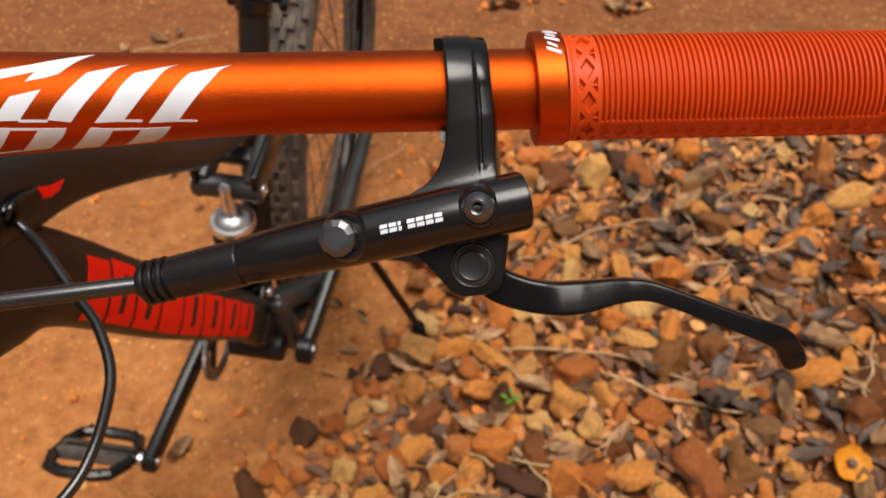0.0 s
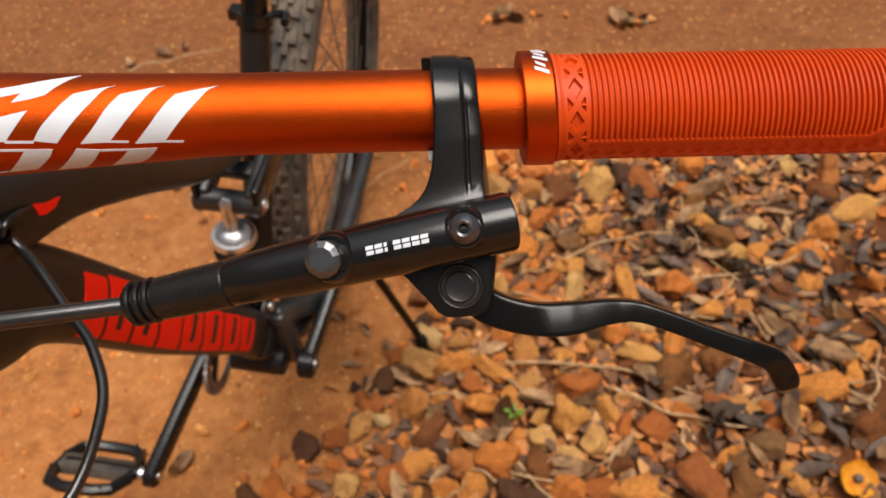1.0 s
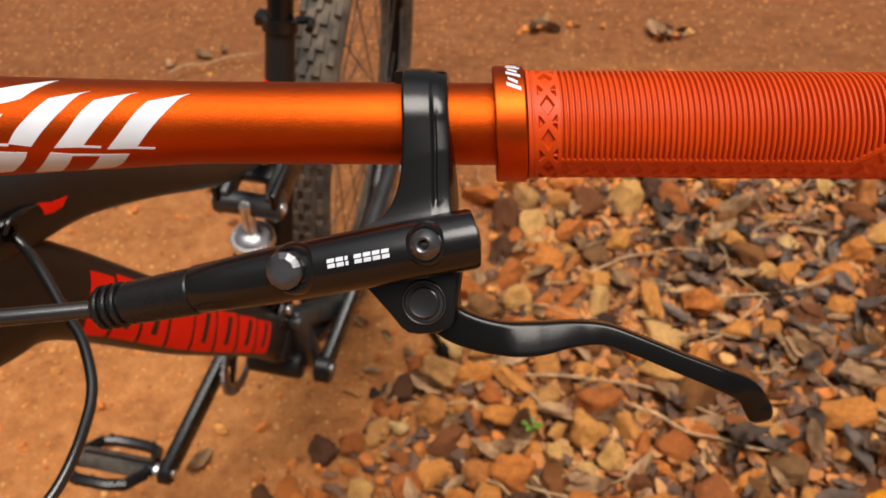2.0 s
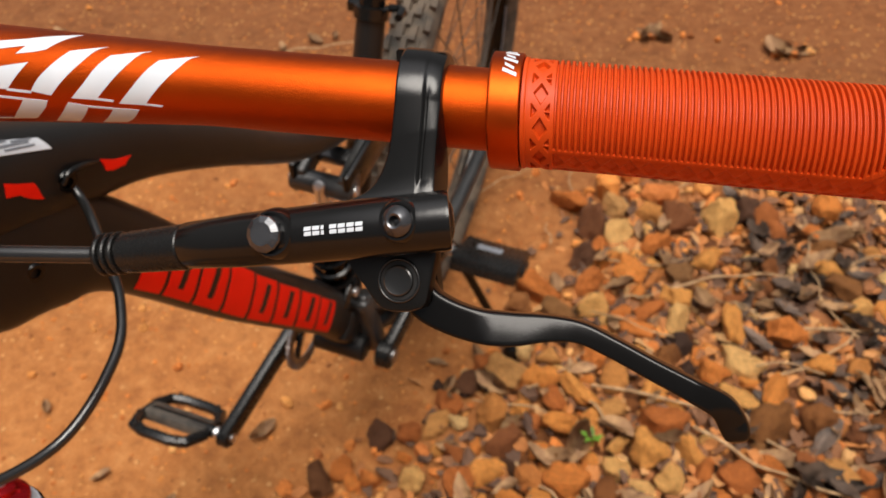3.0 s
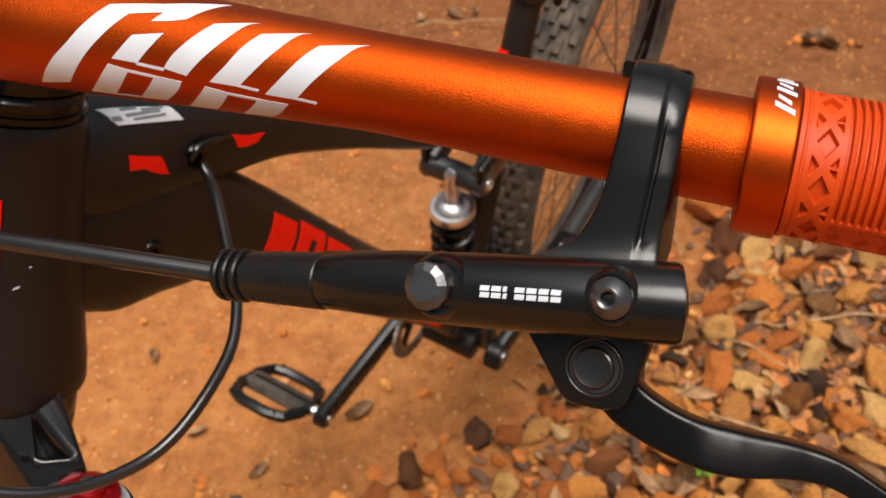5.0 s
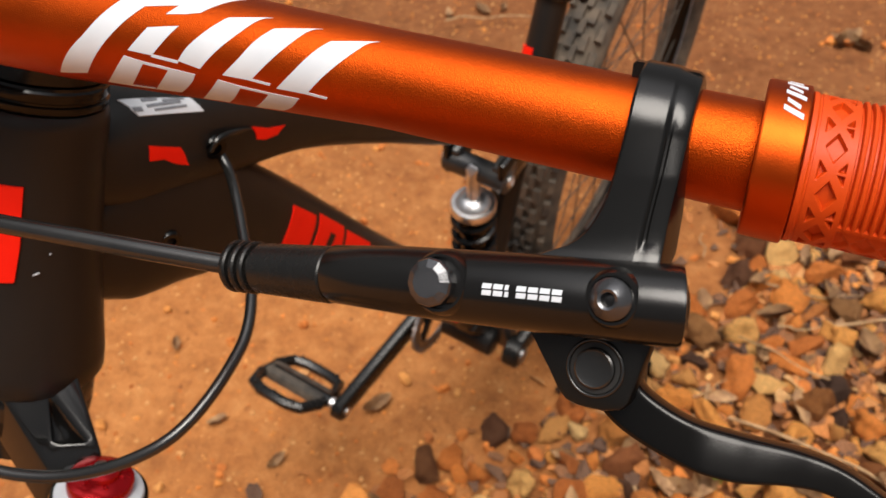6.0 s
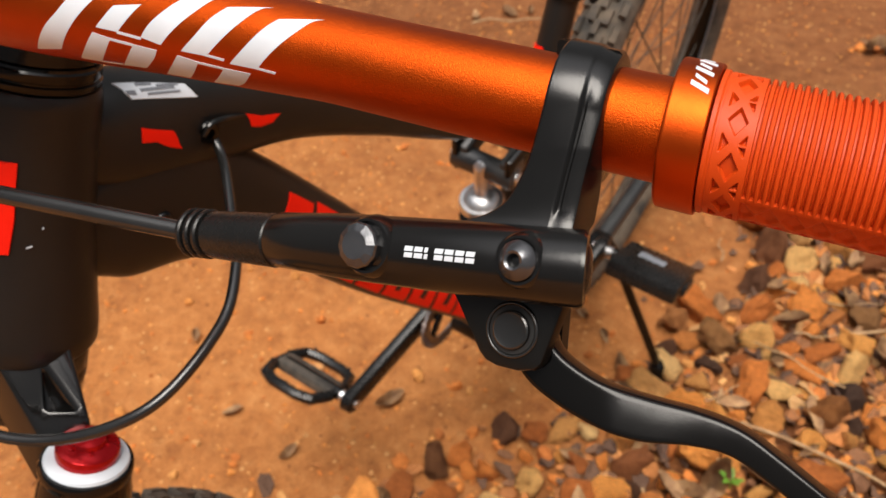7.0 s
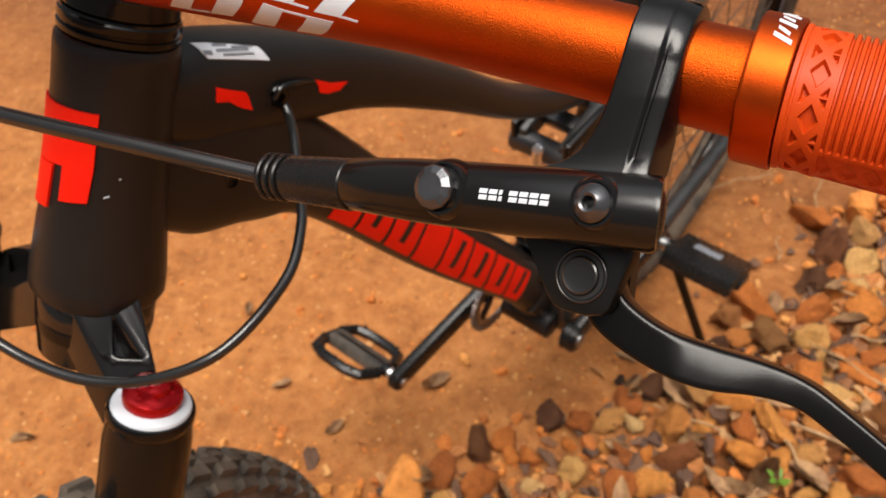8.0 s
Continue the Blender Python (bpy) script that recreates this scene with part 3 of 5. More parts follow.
def cranks():
    for side, x0, end in ((-1, -0.066, Vector((-0.096, 0.539, 0.187))), (1, 0.060, Vector((0.082, 0.825, 0.317)))):
        a = Vector((x0, AXLE.y, AXLE.z))
        d = (end - a)
        arm = merged(block(along(a, end), 0.030, 0.016, d.length + 0.01, 0.005, 3), lathe(a - Vector((0.010, 0, 0)), a + Vector((0.010, 0, 0)), ((0, 0.016), (0.002, 0.0185), (0.018, 0.0185), (0.020, 0.016)), 24),
                     lathe(end - Vector((0.008, 0, 0)), end + Vector((0.008, 0, 0)), ((0, 0.012), (0.002, 0.0145), (0.014, 0.0145), (0.016, 0.012)), 20))
        c = own("crank_arm", arm, BOOT)
        own("crank_bolt", lathe(a + Vector((0.010 * side, 0, 0)), a + Vector((0.03 * side, 0, 0)), ((0, 0.010), (0.002, 0.010), (0.003, 0.0085)), 18), STEEL, c)
        own("pedal_thread_end", lathe(end - Vector((0.008 * side, 0, 0)), end - Vector((0.03 * side, 0, 0)), ((0, 0.006), (0.002, 0.006), (0.003, 0.004)), 12), CHROME, c, "bright end of the spindle")
        pedal(end + Vector((0.010 * side, 0, 0)), side, -30 if side < 0 else -24)
    # ring with teeth
    teeth = 28
    prof = []
    for k in range(teeth * 4):
        a = 2 * math.pi * k / (teeth * 4)
        prof.append((math.cos(a), math.sin(a), (0.0480, 0.0530, 0.0530, 0.0480)[k % 4]))
    rings = []
    for x, outer in ((-0.0515, True), (-0.0485, True), (-0.0485, False), (-0.0515, False)):
        rings.append([AXLE + Vector((x, c * (r if outer else 0.039), s * (r if outer else 0.039))) for c, s, r in prof])
    ring = own("chainring", skin(rings, False, True), STEEL, bike, "toothed steel chainring", True, 20)
    for k in range(4):
        a = radians(45 + 90 * k)
        tip = AXLE + Vector((-0.053, 0.041 * math.cos(a), 0.041 * math.sin(a)))
        own("spider_arm", block(along(AXLE + Vector((-0.056, 0, 0)), tip), 0.014, 0.005, 0.046, 0.002), BLACK, ring)
    # chain: links round the ring and back to the hub
    links = []
    path = [AXLE + Vector((-0.050, 0.0505 * math.cos(t), 0.0505 * math.sin(t))) for t in np.linspace(radians(78), radians(282), 40)]
    path += [AXLE.lerp(Vector((0, 1.125, 0.331)), s) + Vector((-0.050, 0, -0.0500 + 0.018 * s)) for s in np.linspace(0.04, 0.92, 38)]
    path = [AXLE.lerp(Vector((0, 1.125, 0.331)), s) + Vector((-0.050, 0, 0.0500 - 0.018 * s)) for s in np.linspace(0.92, 0.04, 38)] + path
    for i, (p, q) in enumerate(zip(path, path[1:])):
        w = 0.0066 if i % 2 else 0.0044
        links += [block(along(p, q), 0.008, w, (q - p).length * 1.15, 0.001, 1)]
    own("chain", merged(*links), STEEL, bike, "dusty steel chain", False)


cranks()


# wheels
def wheel(centre, radius, width, turn=0.0):
    c = Vector(centre)
    swing = Matrix.Translation(c) @ Matrix.Rotation(radians(turn), 4, "Z") @ Matrix.Translation(-c)

    def own(name, bm, material, parent=bike, label="", smooth=True, angle=35):
        bm.transform(M @ swing)
        return part(name, bm, material, parent, label, smooth, angle)

    rim_r = radius - 0.052

    def ringed(sec, seg=96):
        rings = []
        for k in range(seg):
            a = 2 * math.pi * k / seg
            e = Vector((0, math.cos(a), math.sin(a)))
            rings.append([c + Vector((x, 0, 0)) + e * r for x, r in sec])
        return skin(rings, False, True)

    sec = []
    for k in range(20):
        a = radians(-62 + 304 * k / 19)
        sec.append((width * math.cos(a), radius - 0.006 - 0.0245 + 0.0245 * math.sin(a)))
    w = own("wheel", ringed(((-0.0125, rim_r + 0.012), (-0.0135, rim_r + 0.002), (-0.0110, rim_r - 0.008), (-0.004, rim_r - 0.013), (0.004, rim_r - 0.013), (0.0110, rim_r - 0.008), (0.0135, rim_r + 0.002), (0.0125, rim_r + 0.012))), GLOSS, bike, "spoked wheel with a black alloy rim")
    own("tyre", ringed(sec), TYRE, w, "dusty black mountain bike tyre")
    knobs, rows = [], 66
    for k in range(rows):
        for x, da, up, sx in ((-0.021, 0.25, -0.006, 0.009), (-0.0075, 0.75, -0.0008, 0.010), (0.0075, 0.75, -0.0008, 0.010), (0.021, 0.25, -0.006, 0.009), (0.0, 0.2, 0.0, 0.008)):
            a = 2 * math.pi * (k + da) / rows
            m = Matrix.Translation(c) @ Matrix.Rotation(a, 4, "X") @ pose(x, 0, radius - 0.0045 + up, 0, x * 1100, 0)
            knobs.append((m, sx))
    bm = bmesh.new()
    for m, sx in knobs:
        lo = [bm.verts.new(m @ Vector((px * sx / 2, py * 0.0105, -0.004))) for px, py in ((-1, -1), (1, -1), (1, 1), (-1, 1))]
        hi = [bm.verts.new(m @ Vector((px * sx / 2.4, py * 0.0085, 0.004))) for px, py in ((-1, -1), (1, -1), (1, 1), (-1, 1))]
        bm.faces.new(hi)
        for i in range(4):
            bm.faces.new((lo[i], lo[(i + 1) % 4], hi[(i + 1) % 4], hi[i]))
    own("tread", bm, TYRE, w, "rows of rubber tread knobs", False)
    for a0 in (100, 220, 340):
        def f(s, t, lift):
            e = Vector((0, math.cos(radians(s)), math.sin(radians(s))))
            return M @ swing @ (c + Vector((0.0122 + lift + 0.0013 * t, 0, 0)) + e * (rim_r - 0.008 + 0.010 * t))
        part("rim_print", patch(f, ((a0, 0.1), (a0 + 26, 0.1), (a0 + 26, 0.9), (a0, 0.9)), 12, 2, 0.0005, 0.0005), GREY, w, "pale grey rim print")
    own("hub", lathe(c - Vector((0.055, 0, 0)), c + Vector((0.055, 0, 0)), ((0, 0.006), (0.012, 0.009), (0.018, 0.026), (0.021, 0.026), (0.026, 0.015), (0.084, 0.015), (0.089, 0.026), (0.092, 0.026), (0.098, 0.009), (0.110, 0.006)), 24), BLACK, w)
    for k in range(32):
        sx = 1 if k % 2 else -1
        a = 2 * math.pi * k / 32
        b = a + (0.9 if k % 4 < 2 else -0.9)
        p = c + Vector((0.036 * sx, 0.024 * math.cos(b), 0.024 * math.sin(b)))
        q = c + Vector((0.003 * sx, (rim_r - 0.010) * math.cos(a), (rim_r - 0.010) * math.sin(a)))
        own("spoke", tube([p, q], 0.0010, 6, 1, False), DUSTY, w)


wheel((0, 0.006, 0.315), 0.315, 0.027)
wheel((-0.006, 1.125, 0.331), 0.331, 0.030, 1.6)


# fork
def crown_arm(s):
    """A cast arm from the crown down to a leg, with a three-cornered pocket in its face."""
    down = HA * -0.030
    w = s if s > 0 else s * 1.3
    o = [Vector((0.010 * s, 0.2030, 0.7480)), Vector((0.0285 * s, 0.2300, 0.7440)), Vector((0.0585 * w, 0.2100, 0.7195)), Vector((0.0430 * w, 0.1920, 0.7165))]
    mid = (o[0] + o[1] + o[2] + o[3]) / 4
    up = HA * 0.0035
    i = [o[0].lerp(o[1], 0.55).lerp(mid, 0.58) + up, o[2].lerp(mid, 0.34) + up * 0.4, o[3].lerp(mid, 0.50) + up * 0.6]
    bm = bmesh.new()
    ov, iv = [bm.verts.new(p) for p in o], [bm.verts.new(p) for p in i]
    pv = [bm.verts.new(p + HA * -0.010) for p in i]
    bv = [bm.verts.new(p + down) for p in o]
    bm.faces.new((ov[0], ov[1], iv[0]))
    bm.faces.new((ov[1], ov[2], iv[1], iv[0]))
    bm.faces.new((ov[2], ov[3], iv[2], iv[1]))
    bm.faces.new((ov[3], ov[0], iv[0], iv[2]))
    for k in range(3):
        bm.faces.new((iv[k], iv[(k + 1) % 3], pv[(k + 1) % 3], pv[k]))
    bm.faces.new(pv)
    bm.faces.new(bv[::-1])
    for k in range(4):
        bm.faces.new((ov[k], bv[k], bv[(k + 1) % 4], ov[(k + 1) % 4]))
    bmesh.ops.recalc_face_normals(bm, faces=bm.faces[:])
    bmesh.ops.bevel(bm, geom=bm.edges[:], offset=0.0024, segments=4, affect="EDGES", profile=0.5)
    return bm


def fork():
    own("fork_crown", merged(lathe(HB - HA * 0.043, HB, ((0, 0.022), (0.003, 0.0270), (0.026, 0.0290), (0.036, 0.0290), (0.040, 0.027)), 36), crown_arm(1), crown_arm(-1)), CROWN, bike, "gloss black fork crown")
    for s in (-1, 1):
        t = Vector((0.066, 0.1974, 0.7116)) if s > 0 else Vector((-0.086, 0.1990, 0.7380))
        leg = own("fork_leg", lathe(t, t - HA, ((-0.0015, 0.0186), (-0.0018, 0.0200), (0.000, 0.0208), (0.004, 0.0206), (0.0055, 0.0196), (0.008, 0.0200), (0.016, 0.0212), (0.060, 0.0216), (0.110, 0.0206), (0.115, 0.0165), (0.22, 0.0165), (0.222, 0.0225), (0.40, 0.020), (0.44, 0.015)), 40), GLOSS, bike, "gloss black fork leg")
        own("leg_ring", lathe(t + HA * 0.0005, t + HA, ((0, 0.0182), (0.0015, 0.0188), (0.0030, 0.0182), (0.0045, 0.0150), (0.0045, 0.0100)), 36), WHITE, leg, "white plastic ring")
        own("red_knob", lathe(t + HA * 0.003, t + HA, ((0, 0.0136), (0.0050, 0.0142), (0.0072, 0.0138), (0.0086, 0.0120), (0.0094, 0.0080), (0.0118, 0.0074), (0.0130, 0.0050)), 32), REDMETAL, leg, "red anodised adjuster cap")
        for k in range(6):
            a = radians(60 * k)
            x, y = frame_of(HA, (1, 0, 0))[:2]
            own("knob_rib", block(along(t + HA * 0.0102 + (x * math.cos(a) + y * math.sin(a)) * 0.0035, t + HA * 0.0122 + (x * math.cos(a) + y * math.sin(a)) * 0.0100), 0.002, 0.0024, 0.007, 0.0006, 1), REDMETAL, leg)
        own("knob_screw", lathe(t + HA * 0.0150, t + HA, ((0, 0.0036), (0.0018, 0.0034), (0.0022, 0.0014), (0.0022, 0.0002)), 12), CHROME, leg)


fork()

# stand
own("kickstand", merged(tube([(0.066, 0.857, 0.300), (0.082, 0.864, 0.285), (0.098, 0.8715, 0.247), (0.184, 0.9100, 0.036)], (0.0085, 0.0080, 0.0065, 0.0062), 12, 6),
                        lathe((0.176, 0.906, 0.056), (0.191, 0.913, 0.018), ((0, 0.008), (0.005, 0.012), (0.034, 0.015), (0.040, 0.012)), 16),
                        block(pose(0.066, 0.850, 0.283, -10, 0, 0), 0.026, 0.050, 0.034, 0.004)), BLACK, bike, "black metal kickstand")


# ---------------------------------------------------------------- handlebar end
def bar_centre(x):
    return Vector((x, 0.2189 - 0.0039 * x, 0.8996 - 0.0672 * x + 0.028 * min(0.0, x + 0.06)))


BAR_R = ((-0.40, 0.0127), (-0.33, 0.0154), (-0.28, 0.0178), (-0.20, 0.0178), (-0.16, 0.0171), (-0.133, 0.0159), (-0.107, 0.0146), (-0.060, 0.0126), (0.16, 0.0125))


def bar_radius(x):
    return float(np.interp(x, [q[0] for q in BAR_R], [q[1] for q in BAR_R]))


def on_bar(x, deg, lift=0.0, r=None):
    """A place on the bar: x across, degrees up from its front."""
    a = radians(deg)
    return bar_centre(x) + Vector((0, -math.cos(a), math.sin(a))) * ((r if r else bar_radius(x)) + lift)


def handlebar():
    rings = [[on_bar(x, 360 * k / 48) for k in range(48)] for x in np.linspace(-0.40, 0.165, 90)]
    hb = part("handlebar", skin(rings), ORANGE, bike, "orange anodised aluminium handlebar")
    # slanted white strokes of the maker's mark: corners as place along the bar and degrees up from its front
    def stroke(*quad):
        part("white_stroke", patch(lambda u, t, h: on_bar(u, t, h), quad, 6, 14, 0.00012, 0.0003), WHITE, hb, "slanted white stroke of print")

    def ribbon(left, right):
        """A stroke between two edges, each a run of places from its top to its foot."""
        le, ri = spline(left, 6), spline(right, 6)
        n = 20
        def edge(run, v):
            k = v * (len(run) - 1)
            i = min(int(k), len(run) - 2)
            return run[i] + (run[i + 1] - run[i]) * (k - i)

        def f(u, v, h):
            x, t = edge(le, v) * (1 - u) + edge(ri, v) * u
            return on_bar(x, t, h)

        part("white_stroke", patch(f, ((0, 0), (1, 0), (1, 1), (0, 1)), 8, n, 0.00012, 0.0003), WHITE, hb, "slanted white stroke of print")

    ribbon(((-0.0705, 63.9), (-0.0738, 49.3), (-0.0787, 25.1), (-0.0841, 1.6)), ((-0.0582, 76.5), (-0.0610, 69.9), (-0.0645, 51.9), (-0.0714, 20.8), (-0.0756, 0.8)))
    ribbon(((-0.0863, 65.4), (-0.0902, 48.3), (-0.0943, 27.2), (-0.0995, 6.4)), ((-0.0738, 77.8), (-0.0768, 71.8), (-0.0810, 50.4), (-0.0864, 26.2), (-0.0913, 5.8)))
    ribbon(((-0.0997, 67.2), (-0.1059, 42.9), (-0.1096, 28.0), (-0.1124, 13.6)), ((-0.0880, 78.9), (-0.0911, 72.4), (-0.0952, 52.7), (-0.1023, 24.3), (-0.1060, 9.0)))
    ribbon(((-0.1215, 41.0), (-0.1245, 28.1), (-0.1277, 15.6)), ((-0.1125, 48.0), (-0.1162, 31.5), (-0.1202, 14.6)))
    # the first, round stroke and its arm
    ribbon(((-0.1304, 67.2), (-0.1359, 44.8), (-0.1412, 24.0), (-0.1463, 8.4), (-0.1514, -9.3), (-0.1565, -29.0)), ((-0.1239, 60.9), (-0.1275, 46.8), (-0.1312, 32.6), (-0.1361, 14.4), (-0.1403, -1.5), (-0.1453, -21.0)))
    stroke((-0.1304, 67.3), (-0.1159, 80.0), (-0.1145, 69.4), (-0.1239, 61.0))
    stroke((-0.1159, 80.0), (-0.0993, 102.0), (-0.1077, 66.3), (-0.1145, 69.4))
    stroke((-0.1145, 69.4), (-0.1077, 66.3), (-0.1115, 61.5), (-0.1171, 57.3))
    # the feet of the strokes, below the long gap
    ribbon(((-0.1293, 9.4), (-0.1344, -10.3), (-0.1410, -34.0)), ((-0.1232, 6.2), (-0.1278, -13.8), (-0.1330, -34.0)))
    ribbon(((-0.1156, 3.8), (-0.1195, -12.6), (-0.1249, -33.4)), ((-0.1079, 1.6), (-0.1102, -10.5), (-0.1162, -31.4)))
    ribbon(((-0.1012, 0.2), (-0.1049, -15.9), (-0.1108, -40.0)), ((-0.0946, -3.8), (-0.0981, -21.5), (-0.1025, -40.0)))
    ribbon(((-0.0865, -6.0), (-0.0898, -21.4), (-0.0946, -41.1)), ((-0.0782, -7.3), (-0.0817, -24.5), (-0.0857, -38.1)))

    def line(x0, d0, x1, d1, thick=3.2):
        part("white_line", patch(lambda u, t, h: on_bar(u, t, h), ((x0, d0), (x1, d1), (x1 - 0.0004, d1 - thick), (x0 - 0.0004, d0 - thick)), 10, 2, 0.00012, 0.0003), WHITE, hb, "thin white line of print")

    line(-0.1202, 15.8, -0.1122, 13.6, 3.0)
    line(-0.0913, 8.4, -0.0855, 6.2, 2.8)
    line(-0.0756, 3.5, -0.0698, 1.1, 2.8)
    line(-0.1234, 6.4, -0.1154, 4.0, 2.8)
    line(-0.0948, -3.6, -0.0863, -5.8, 2.8)
    line(-0.1328, -31.6, -0.1247, -30.6, 3.0)


def grip():
    def at(x, deg, lift=0.0):
        return on_bar(x, deg, lift, 0.0152)

    rows, step = [], 0.00172
    for x, r in ((0.0408, 0.0158), (0.0411, 0.0167), (0.0420, 0.0167), (0.0424, 0.0163), (0.0432, 0.0162), (0.0435, 0.0150), (0.1660, 0.0150), (0.1665, 0.0145)):
        rows.append([on_bar(x, 360 * k / 64, 0, r) for k in range(64)])
    g = part("grip", skin(rows), RUBBER, bike, "ribbed orange rubber lock-on grip")
    # ribs round the top and front
    ribs = bmesh.new()
    x = 0.0512
    n_arc = 34
    prof = ((0.0, 0.0), (0.00010, 0.0008), (0.00030, 0.00126), (0.00066, 0.00142), (0.00102, 0.00126), (0.00122, 0.0008), (0.00132, 0.0))
    while x < 0.1505:
        low = -5 + 36 * max(0.0, (x - 0.1355) / 0.015)
        grid = [[ribs.verts.new(at(x + px, low + (221 - low) * k / n_arc, ph)) for px, ph in prof] for k in range(n_arc + 1)]
        for a, b in zip(grid, grid[1:]):
            for i in range(len(prof) - 1):
                ribs.faces.new((a[i], a[i + 1], b[i + 1], b[i]))
        ribs.faces.new(grid[0])
        ribs.faces.new(grid[-1][::-1])
        x += step
    part("rib", ribs, RUBBER, g, "close rows of rubber ribs")
    part("rib_bed", patch(at, ((0.0504, -4), (0.1360, -4), (0.1360, 220), (0.0504, 220)), 2, 60, 0.00006, 0.0006), RUBBER, g)
    # smooth sleeves with sunk diamonds: an inner and an outer band round the grip, and a strip along its underside
    def sunk(inside, soft):
        return min(1.0, max(0.0, inside / soft + 0.5))

    def band(x0, x1, mid, half, top):
        def r(x, deg):
            e, d, t = x - mid, (deg - 0.8) % 36 - 18, (deg + 17.2) % 36 - 18
            pit = sunk(1 - abs(e) / half - abs(d) / 11.0, 0.16)
            pit = max(pit, sunk(1 - abs(t) / 6.5 - (e + 1.28 * half) / (0.75 * half), 0.3) * sunk(e + 1.28 * half, 0.0003))
            pit = max(pit, sunk(1 - abs(t) / 7.5 - (1.30 * half - e) / (0.75 * half), 0.3) * sunk(1.30 * half - e, 0.0003) * sunk(abs(t) - 1.3, 1.0))
            return top - 0.00125 * pit

        xs = [x0 + (x1 - x0) * k / 52 for k in range(53)]
        rings = [[on_bar(x0, 0.5 * k, 0, 0.0150) for k in range(720)]]
        rings += [[on_bar(x, 0.5 * k, 0, r(x, 0.5 * k) - (0.0003 if x in (x0, x1) else 0)) for k in range(720)] for x in xs]
        rings.append([on_bar(x1, 0.5 * k, 0, 0.0150) for k in range(720)])
        part("lattice", skin(rings, False), RUBBER, g, "smooth rubber collar with sunk diamonds")

    band(0.0427, 0.0507, 0.0467, 0.0020, 0.0164)
    band(0.1524, 0.1616, 0.1570, 0.0023, 0.0164)
    strip = bmesh.new()
    grid = []
    for i in range(300):
        x = 0.0500 + 0.102 * i / 299
        up = -6 + 34 * max(0.0, (x - 0.1355) / 0.015)
        row = []
        for k in range(31):
            v = k / 30
            deg = up + (-63 - up) * v
            rank = 0 if v < 0.5 else 1
            e = ((x + 0.0027 * rank) % 0.0054 - 0.0027) / 0.0023
            pit = sunk(1 - abs(e) - abs(v - (0.30 + 0.45 * rank)) / 0.22, 0.25)
            row.append(strip.verts.new(at(x, deg, 0.0008 - 0.0007 * pit)))
        grid.append(row)
    for p, q in zip(grid, grid[1:]):
        for k in range(30):
            strip.faces.new((p[k], p[k + 1], q[k + 1], q[k]))
    part("lattice", strip, RUBBER, g, "rubber strip with sunk diamonds")
    rims = [((0.0497, -4), (0.1355, -4), (0.1355, -7.5), (0.0497, -7.5)), ((0.1355, -4), (0.1505, 32), (0.1515, 27), (0.1360, -9))]
    part("rim", merged(*[patch(at, q, 40, 3, 0.0012, 0.0016) for q in rims]), RUBBER, g)
    rest = [((0.0500, -62), (0.1520, -62), (0.1520, -139), (0.0500, -139))]
    part("smooth_back", merged(*[patch(at, q, 20, 10, 0.0012, 0.0016) for q in rest]), RUBBER, g)
    # lock ring
    prof = ((0.0314, 0.0126), (0.0314, 0.0171), (0.0316, 0.0175), (0.0320, 0.0177), (0.0322, 0.0177), (0.0401, 0.0177), (0.0403, 0.0177), (0.0406, 0.0175), (0.0407, 0.0150))
    rings = [[on_bar(x, 360 * k / 72, 0, r) for k in range(72)] for x, r in prof]
    ring = part("lock_ring", skin(rings), RING, g, "orange anodised lock ring")
    f = lambda s, t, h: on_bar(s, t, h, 0.0177)
    for d in (68, 85, 101):
        for x0, x1, d0, d1 in ((0.0352, 0.0394, 0, 4.5), (0.0357, 0.0385, 8.0, 12.0)):
            part("white_mark", patch(f, ((x0, d + d0 + 6), (x1, d + d0), (x1, d + d1), (x0, d + d1 + 6)), 3, 4, 0.00012, 0.0003), WHITE, ring, "plain white mark of print")


handlebar()
grip()

# ---------------------------------------------------------------- brake lever, in its own axes:
# u along the cylinder, v up across it, m out of its face
U, V, N = Vector((0.9782, -0.0257, 0.2059)), Vector((-0.1371, 0.6648, 0.7343)), Vector((-0.1558, -0.7465, 0.6468))
B = Matrix.Translation((0.0085, 0.172, 0.8688)) @ Matrix((U, V, N)).transposed().to_4x4()


